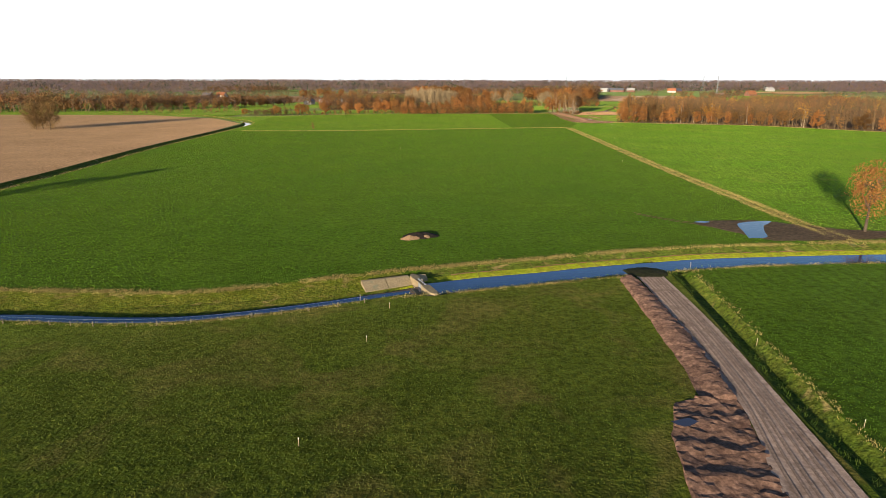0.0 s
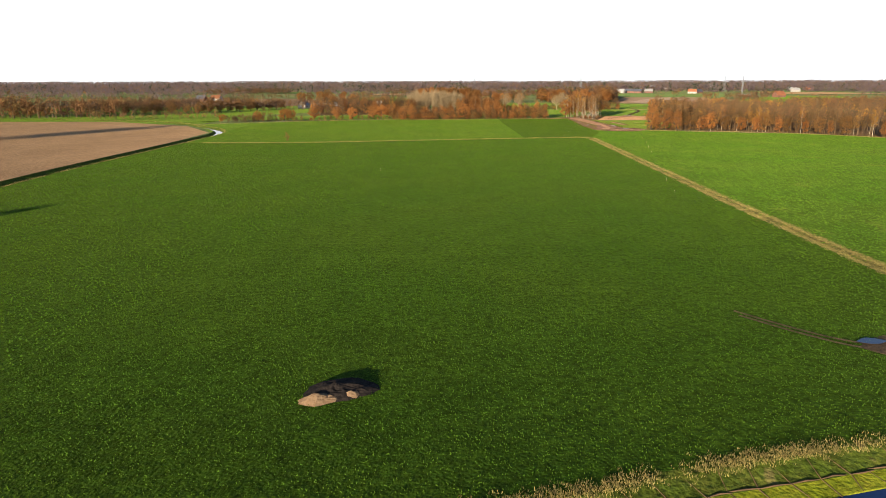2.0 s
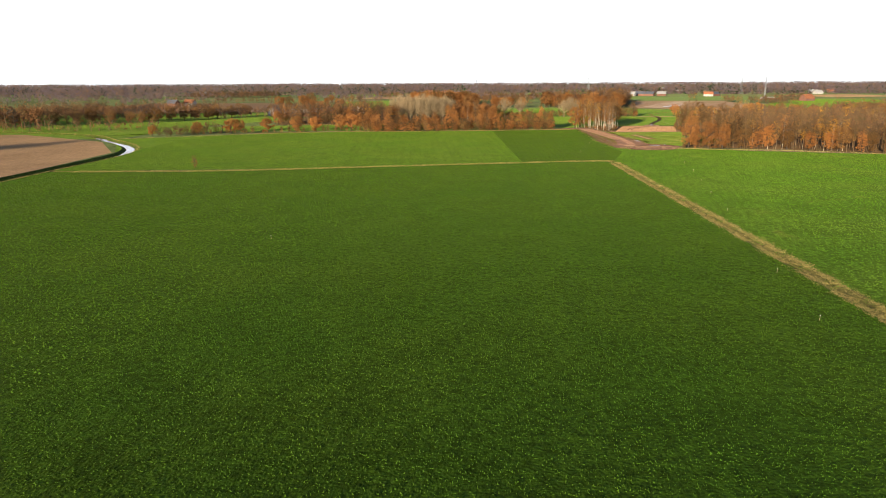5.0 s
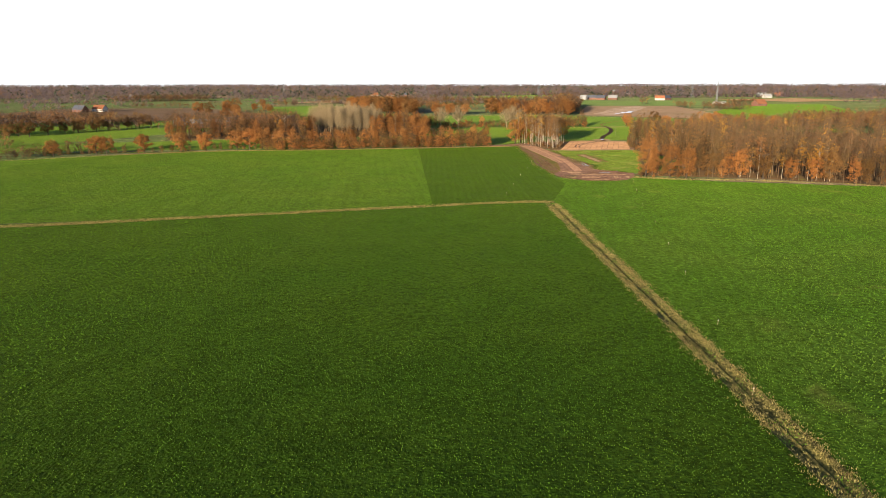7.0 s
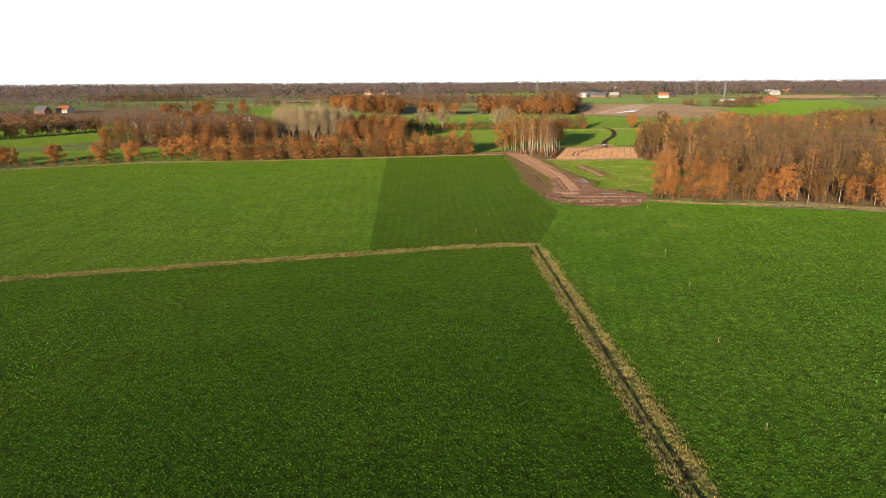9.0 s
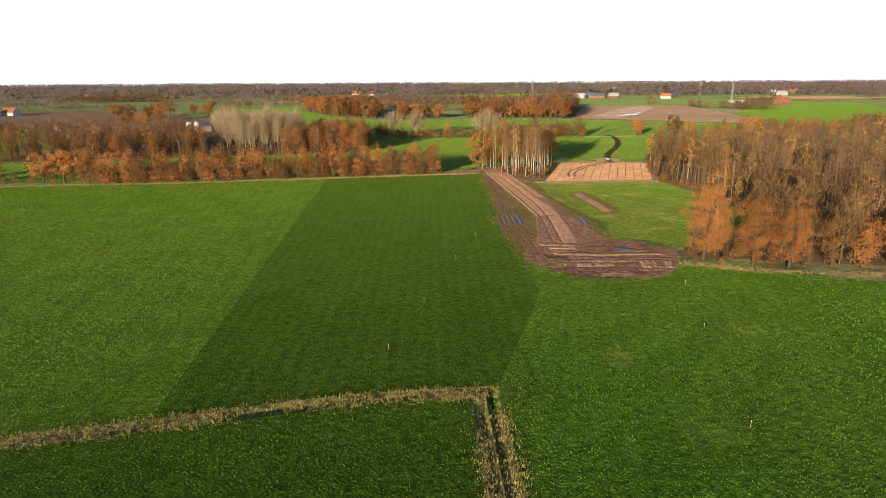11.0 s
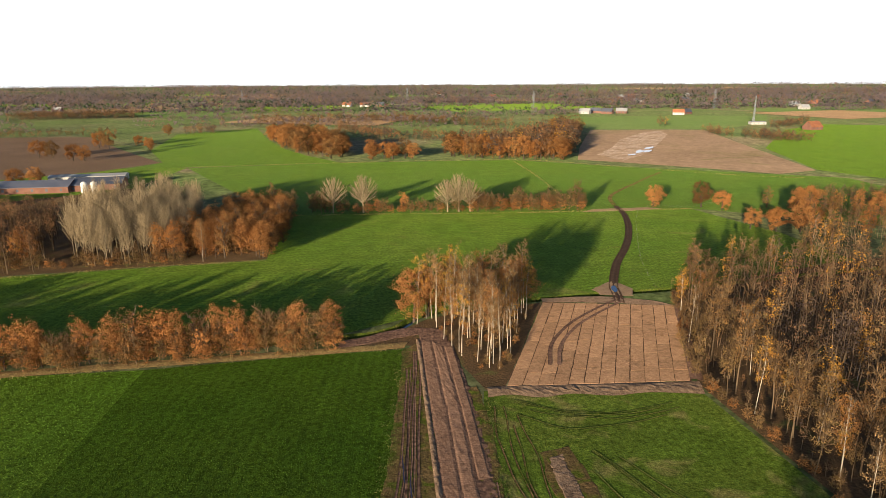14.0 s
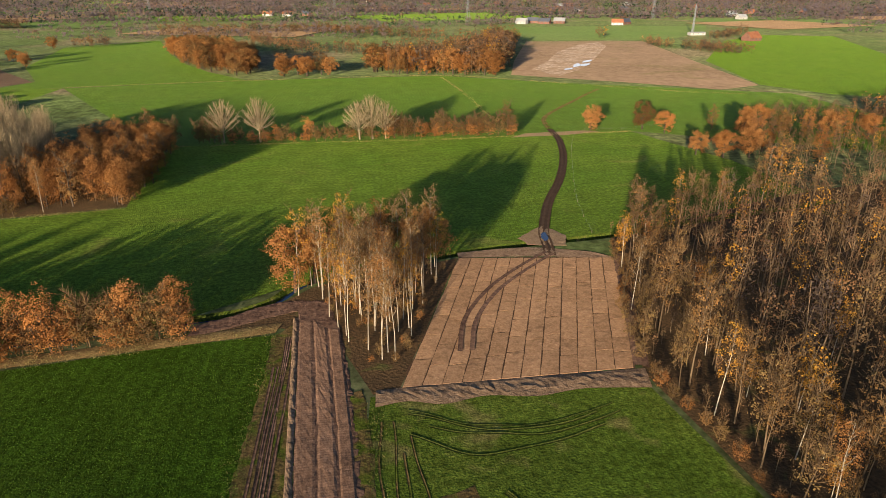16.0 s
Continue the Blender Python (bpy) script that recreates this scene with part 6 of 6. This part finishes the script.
# ---------------------------------------------------------------- the weir in the stream
weir = thing("weir", "small concrete weir with a steel gate across the stream", "weir")
weir.matrix_basis = pose(-2.9, 83.5, 0, 0, 0, 22)


def pier(y0, y1, point):
    """A pier with a pointed outer end."""
    y2 = y1 + point
    ring = [(-0.6, y0), (0.6, y0), (0.6, y1), (0.16, y2), (-0.16, y2), (-0.6, y1)]
    if point < 0:
        ring = ring[::-1]
    n = len(ring)
    v = [(x, y, -1.6) for x, y in ring] + [(x, y, 0.10) for x, y in ring] + [(x * 0.93, y * 0.985 + 0.02, 0.16) for x, y in ring]
    f = [(i, (i + 1) % n, (i + 1) % n + n, i + n) for i in range(n)] + [(i + n, (i + 1) % n + n, (i + 1) % n + 2 * n, i + 2 * n) for i in range(n)] + [tuple(range(2 * n, 3 * n))]
    return v, f


part("pier", pier(1.3, 3.5, 0.8), CONCRETE, weir)
part("pier", pier(-1.3, -4.4, -0.8), CONCRETE, weir)
for a, b in ((-7.6, -4.2), (-4.1, -0.62)):
    la, lb = 2.35 + 0.09 * a, 2.35 + 0.09 * b
    part("apron_slab", ([(a, la, -1.4), (b, lb, -1.4), (b, 4.3, -0.6), (a, 4.3, -0.6), (a, la, -0.85), (b, lb, -0.85), (b, 3.9, 0.02), (a, 3.9, 0.02), (a, 4.3, 0.04), (b, 4.3, 0.04)],
                        [(4, 5, 6, 7), (7, 6, 9, 8), (0, 1, 5, 4), (1, 2, 9, 6, 5), (3, 0, 4, 7, 8), (2, 3, 8, 9)]), CONCRETE, weir, "sloping slab of weathered pale concrete")
part("wing_slab", ([(0.65, 2.5, -0.5), (1.9, 2.9, -0.4), (1.9, 3.8, 0.05), (0.65, 3.9, 0.05), (0.65, 2.5, -1.0), (1.9, 2.9, -1.0)], [(0, 1, 2, 3), (4, 5, 1, 0), (5, 2, 1)]), CONCRETE, weir)
part("sill", box(-1.2, -1.3, -1.6, 0.2, 1.3, -1.02, 0.08), CONCRETE, weir, "concrete sill washed by water")
gate = part("gate", box(-0.06, -1.3, -1.5, 0.06, 1.3, 0.0, 0.02), STEEL, weir, "grey steel sluice gate")
part("gate_frame", joined(box(-0.12, -1.4, -1.2, 0.12, -1.2, 0.25), box(-0.12, 1.2, -1.2, 0.12, 1.4, 0.25), box(-0.10, -1.4, 0.25, 0.10, 1.4, 0.33, 0.03)), STEEL, gate)
part("footboard", box(-0.5, -1.4, 0.17, -0.2, 1.5, 0.22, 0.02), POST, weir, "weathered wooden plank")
part("spindle", tube([(0, 0, 0.2), (0, 0, 0.7)], [0.05, 0.05], 6), STEEL, gate)

# brushwood bundles that hold the bank above the weir
edging = thing("bank_edging", "low brown brushwood bundles staked along the stream bank", "bank edging")
_top, _foot, _high = offset(UPPER, 4.1), offset(UPPER, 2.45), offset(UPPER, 6.3)
_keep = (UPPER[:, 0] > 1.0) & (UPPER[:, 0] < 150)
_rows = [tuple(np.interp(np.arange(1.5, 149, 2.3), UPPER[_keep, 0], l[_keep, i]) for i in (0, 1)) for l in (_top, _foot, _high)]
for i in range(len(_rows[0][0]) - 1):
    p, f, h = [np.array((r_[0][i] + rng.uniform(-0.5, 0.5), r_[1][i] + rng.uniform(-0.15, 0.15))) for r_ in _rows]
    n = np.array((_rows[0][0][i + 1], _rows[0][1][i + 1]))
    if rng.random() < 0.25:
        continue
    part("fascine", tube([(p[0], p[1], -0.56), ((p + n)[0] / 2, (p + n)[1] / 2 + rng.uniform(-0.15, 0.15), -0.52), (n[0], n[1], -0.56)], [0.04, 0.08, 0.03], 5), BRUSH, edging)
    part("cross_stick", tube([(f[0], f[1], -0.79), (p[0] + rng.uniform(-0.1, 0.1), p[1], -0.61), (h[0] + rng.uniform(-0.3, 0.3), h[1], -0.10)], [0.035, 0.045, 0.02], 5), BRUSH, edging)

# the heap of dug soil in the field
def mound(cx, cy, rx, ry, h, seed, turn=0.0, n=18, rings=8):
    v, f = [], []
    c, s = math.cos(turn), math.sin(turn)
    for i in range(rings + 1):
        q = i / rings
        for k in range(n):
            a = 2 * math.pi * k / n
            rr = q * (1 + 0.22 * fbm(3 * math.cos(a), 3 * math.sin(a), 1.7, seed))
            x, y = rx * rr * math.cos(a), ry * rr * math.sin(a)
            x, y = cx + c * x - s * y, cy + s * x + c * y
            z = h * max(0.0, 1 - q ** 1.7) * (0.8 + 0.35 * fbm(x, y, 0.9, seed)) + (0.10 * fbm(x, y, 0.5, seed + 3) if i < rings else -0.05)
            v.append((x, y, z))
    for i in range(rings):
        for k in range(n):
            f.append((i * n + k, i * n + (k + 1) % n, (i + 1) * n + (k + 1) % n, (i + 1) * n + k))
    return v, f


heap = thing("soil_heap", "heap of soil and pale clay dumped on the grass, shadow side painted black", "soil heap")
# the black mound paints the heap's side turned away from the sun
part("topsoil", mound(-4.3, 110.6, 3.7, 2.2, 0.85, 3, 0.25), SHADE_TOPSOIL, heap, "dark crumbly soil, painted black as the heap's shadow side")
part("clay", mound(-5.7, 108.6, 2.0, 0.95, 0.7, 5, 0.2), CLAY, heap, "pale yellow clay lumps")
part("clay", mound(-2.9, 109.5, 0.9, 0.6, 0.65, 8, 0.5), CLAY, heap, "pale yellow clay lumps")

# ---------------------------------------------------------------- stakes and fences
def make_stake():
    ob = thing("survey_stake", "thin wooden survey stake with a white top in the grass", "stake", "survey stakes")
    part("post", box(-0.035, -0.035, -0.2, 0.035, 0.035, 0.85, 0.01), WOOD, ob)
    part("painted_top", box(-0.04, -0.04, 0.85, 0.04, 0.04, 1.05, 0.012), WHITE, ob, "white painted top")
    return ob


STAKES = ((-11.1, 43.2), (-8.2, 63.2), (-6.6, 73.6), (-10.6, 76.6), (33.6, 62.8), (34.3, 46.0), (37.5, 91.8), (-17.1, 255.5), (61.0, 215.5), (65.4, 235.3), (71.2, 262.0), (76.6, 281.6), (81.7, 304.4), (86.5, 324.5), (92.0, 346.3), (95.9, 366.2), (102.3, 390.0), (107.3, 407.7),
          (62.0, 385.7), (66.5, 402.1), (72.4, 424.2), (77.7, 441.7), (83.2, 463.0), (86.0, 480.0))
first = make_stake()
for i, (x, y) in enumerate(STAKES):
    m = pose(x, y, 0, rng.uniform(-5, 5), rng.uniform(-5, 5), rng.uniform(0, 90))
    ob = copy_thing(first, m) if i else first
    ob.matrix_basis = m
    ob.scale = (0.6, 0.6, 0.72)


def post_fence(name, line, gap, label):
    ob = thing(name, label, "fence")
    c = curve(line, gap)
    for x, y in c:
        part("post", placed(box(-0.04, -0.04, -0.2, 0.04, 0.04, 0.62, 0.015), x + rng.uniform(-0.1, 0.1), y + rng.uniform(-0.1, 0.1), 0, rng.uniform(0, 90)), POST, ob)
    for z in (0.45, 0.85):
        part("wire", tube([(x, y, z) for x, y in c], [0.008] * len(c), 3), STEEL, ob)


_bank = offset(STREAM, -4.0)
post_fence("wire_fence", [tuple(p) for p in _bank[(_bank[:, 0] > -75) & (_bank[:, 0] < -8)]], 5.0, "low wire fence on wooden posts along the stream")
post_fence("wire_fence", [(190, 677), (210, 676), (235, 690)], 5.0, "low wire fence on wooden posts by the meadow")
post_fence("wire_fence", [(154, 568), (158, 590), (166, 618), (176, 650), (183, 668)], 8.0, "low wire fence on wooden posts along the track")

# ---------------------------------------------------------------- dry grass along ditches and edges
def tufts(name, label, line, width, per_metre, height, mat, seed, lift=0.0):
    r = np.random.default_rng(seed)
    c = curve(line, 1.0)
    n = int(len(c) * per_metre)
    k = r.integers(0, len(c) - 1, n)
    t = r.uniform(0, 1, (n, 1))
    at = c[k] * (1 - t) + c[k + 1] * t + r.normal(size=(n, 2)) * width * 0.5
    dens = np.array([fbm(x, y, 6.0, seed) for x, y in at])
    at = at[dens > r.uniform(-0.7, 0.5, n)]
    n = len(at)
    base = np.repeat(np.concatenate([at, np.full((n, 1), lift)], 1), 5, axis=0)
    base[:, :2] += r.normal(size=(5 * n, 2)) * 0.14
    top = base + np.concatenate([r.normal(size=(5 * n, 2)) * 0.22, r.uniform(0.45, 1.15, (5 * n, 1)) * 1.0], 1) * height
    ob = new(name, mesh_of(name, *twig_slivers(base, top, 0.042, r), mats=(mat,)))
    return tagged(ob, label, "dry grass", kind="stuff")


for line, d in ((DIAGONAL, 1.2), (DIAGONAL, -1.2), (CROSS, 0.8), (CROSS, -0.8)):
    tufts("dry_grass", "straw-coloured dry grass along a field ditch", [tuple(p) for p in offset(line, d)[::3]], 1.0, 34.0, 0.25, STRAW, 101 + int(d * 10))
tufts("dry_grass", "straw-coloured dry grass along the stream bank", [tuple(p) for p in offset(STREAM, np.interp(STREAM[:, 0], (-10, 5, 60, 90), (7.8, 6.6, 6.6, 8.0)))[::4] if -130 < p[0] < 130], 1.1, 60.0, 0.26, STRAW, 111)
tufts("dry_grass", "straw-coloured dry grass along the stream bank", [tuple(p) for p in offset(STREAM, np.interp(STREAM[:, 0], (-8, 2), (-3.5, -5.4)))[::4] if -130 < p[0] < 130], 0.7, 22.0, 0.22, STRAW, 112)
tufts("green_grass", "green tussocks on the stream bank", [tuple(p) for p in offset(STREAM, np.interp(STREAM[:, 0], (-8, 2), (-2.7, -3.9)))[::4] if -130 < p[0] < 130], 1.2, 60.0, 0.26, TUFT, 113, -0.6)
tufts("dry_grass", "straw-coloured dry grass beside the road ditch", [tuple(p) for p in offset(ROADSIDE, 1.9)[::2] if p[1] > -10], 0.5, 7.0, 0.24, STRAW, 114)
tufts("green_grass", "green grass beside the road ditch", [tuple(p) for p in offset(ROADSIDE, -1.2)[::2] if p[1] > -10], 0.7, 7.0, 0.5, TUFT, 115, -0.3)
tufts("dry_grass", "straw-coloured dry grass below the hedgerow", [(-160, 470), (-100, 500), (-58, 514.5), (-12, 517.5), (40, 525), (73, 529.5), (86, 531.8)], 1.4, 17.0, 0.36, STRAW, 116)
tufts("dry_grass", "straw-coloured dry grass before the wood", [(112, 419.5), (129, 412.5), (150, 409), (190, 391), (240, 342)], 1.8, 40.0, 0.26, STRAW, 117)
tufts("dry_grass", "straw-coloured dry grass below the far hedge", [(31, 667.5), (80, 668), (128, 667.5), (158, 669), (207, 672)], 1.2, 13.6, 0.36, STRAW, 118)
tufts("dry_grass", "straw-coloured dry grass along the canal", [tuple(p) for p in offset(CANAL, -3.4)[::3]], 0.8, 8.5, 0.32, STRAW, 119)
tufts("dry_grass", "straw-coloured grass along a fence line", [(154, 840), (158, 768), (158.5, 705), (163, 678)], 1.0, 8.5, 0.36, STRAW, 120)
tufts("dry_grass", "straw-coloured grass along the far field edge", [(-60, 822), (36, 838), (153, 846), (219, 805), (273, 766), (306, 753)], 1.6, 8.5, 0.50, STRAW, 121)
tufts("dry_grass", "straw-coloured dry grass before the grove", [(-110, 576), (-30, 585), (0, 592.5), (42, 599.5)], 1.4, 13.6, 0.36, STRAW, 122)


# ruts left by tractors in the rough grass
rut_family([(104.7, 440.8), (110.6, 449.7), (115.6, 454.8), (122, 457.4)], [(105.0, 449), (109, 456), (115, 462), (124, 464)], 3, 0.40, RUTTED, 32)
rut_family([(101.8, 509), (103.2, 487), (106.5, 463)], [(107.5, 508), (108.6, 492), (109.4, 470)], 4, 0.32, TRAMPLED, 33)
rut_family([(106, 503), (115, 498), (126, 499), (139, 503)], [(106, 508), (116, 504.5), (128, 504), (140, 508)], 4, 0.30, RUTTED, 34)
rut_family([(113, 490), (120, 476), (126, 462), (129, 446)], [(117, 496), (128, 480), (134, 466), (136, 448)], 4, 0.40, RUTTED, 36)
assert all(k in USED for k in KINDS), [k.name for k in KINDS if k not in USED]

# ruts that lead into the muddy corner
for d in (0.0, 1.5):
    wheel_track([(40.4, 131.6 - d), (44.4, 126.6 - d), (48.2, 122.9 - d), (52.0, 121.0 - d)], 0.5, 0.05, "tyre_rut", "dark wheel rut leading into a muddy corner", WETMUD)

# grass creeping over the rims of the bare soil
for k, line in enumerate(([(86.9, 530), (85.6, 486), (83.4, 452), (84.1, 437), (85.0, 424), (87.4, 417.8), (91.5, 413.6), (99, 411.2), (107, 413.2)], [(102.4, 508), (102.0, 480), (104, 463), (106.4, 453), (104.6, 441), (109.9, 435.5), (114.6, 430)])):
    tufts("green_grass", "green grass creeping over the edge of bare soil", line, 1.5, 34.0, 0.20, TUFT, 131 + k)
    tufts("dry_grass", "flattened dry grass on the edge of bare soil", line, 1.6, 9.0, 0.16, STRAW, 141 + k)
tufts("dry_grass", "straw-coloured grass in the trampled corner", [(86.5, 421), (89.8, 421), (91.2, 419.6), (88.2, 418)], 1.2, 60.0, 0.26, STRAW, 143)
tufts("dry_grass", "orange-tan dry grass at the foot of the oaks", [(110.5, 419.5), (113.5, 418.5), (118, 417), (124, 414)], 2.0, 90.0, 0.24, STRAW, 144)

# ---------------------------------------------------------------- standing grass of the fields
def sward(label, poly, density, width, height, mat, seed, keep=None):
    """Upright blades of grass over a field, left out over ditches and bare soil."""
    r = np.random.default_rng(seed)
    xs, ys = [p[0] for p in poly], [p[1] for p in poly]
    n = int((max(xs) - min(xs)) * (max(ys) - min(ys)) * density)
    at = np.stack([r.uniform(min(xs), max(xs), n), r.uniform(min(ys), max(ys), n)], 1)
    ok = inside(poly, at[:, 0], at[:, 1])
    if keep is not None:
        ok &= keep(at)
    for bare_poly in BARE:
        ok &= ~inside(bare_poly, at[:, 0], at[:, 1])
    at = at[ok]
    for line, rows, level in CHANNELS:
        c = line[::2]
        reach = max(abs(q[0]) for q in rows) + 0.6
        near = np.nonzero((at[:, 0] > c[:, 0].min() - 9) & (at[:, 0] < c[:, 0].max() + 9) & (at[:, 1] > c[:, 1].min() - 9) & (at[:, 1] < c[:, 1].max() + 9))[0]
        drop = np.zeros(len(at), bool)
        for k in range(0, len(near), 20000):
            i = near[k:k + 20000]
            drop[i] = (((at[i][:, None] - c[None]) ** 2).sum(2).min(1) < reach ** 2)
        at = at[~drop]
    n = len(at)
    base = np.concatenate([at, np.full((n, 1), -0.02)], 1)
    top = base + np.concatenate([r.normal(size=(n, 2)) * 0.35, r.uniform(0.6, 1.25, (n, 1))], 1) * height
    ob = new("standing_grass", mesh_of("standing_grass", *twig_slivers(base, top, width, r), mats=(mat,)))
    return tagged(ob, label, "grass", kind="stuff")


BARE = (DIRT, [(83, 411), (112, 409), (115, 431), (106, 440), (106, 512), (86, 534), (83, 450)], [(17, 20), (33, 20), (34.5, 91), (24, 88), (22.5, 52), (14, 45)], [(49, 121), (54, 124), (62, 124.6), (69, 121), (84, 114.5), (84, 108), (58, 107.5)])
FIELD_OF = {name: poly for name, _, poly in FIELDS}
ROUTE = np.array([(0, 40), (4, 85), (10, 130), (23, 200), (36, 260), (50, 310), (66, 370), (80, 410)], float)


def along(at):
    """The strip of land under the flight, where single blades show."""
    return np.abs(at[:, 0] - np.interp(at[:, 1], ROUTE[:, 1], ROUTE[:, 0])) < 45


def beside(at):
    return ~along(at)


for k, (name, mat) in enumerate((("near", BLADE_NEAR), ("main", BLADE_MAIN), ("right", BLADE_RIGHT), ("far", BLADE_FAR), ("strip", BLADE_STRIP), ("right_near", BLADE_STRIP))):
    poly = FIELD_OF[name]
    if name in ("near", "right_near"):
        poly = [(min(max(x, -150), 150), max(y, 15)) for x, y in poly]
    sward("short dense green grass standing in a field", poly, 7.5, 0.105, 0.16, mat, 201 + k, along)
    if name not in ("near", "right_near"):
        sward("short dense green grass standing in a field", [(min(max(x, -125), 260), y) for x, y in poly], 3.2, 0.21, 0.20, mat, 221 + k, beside)
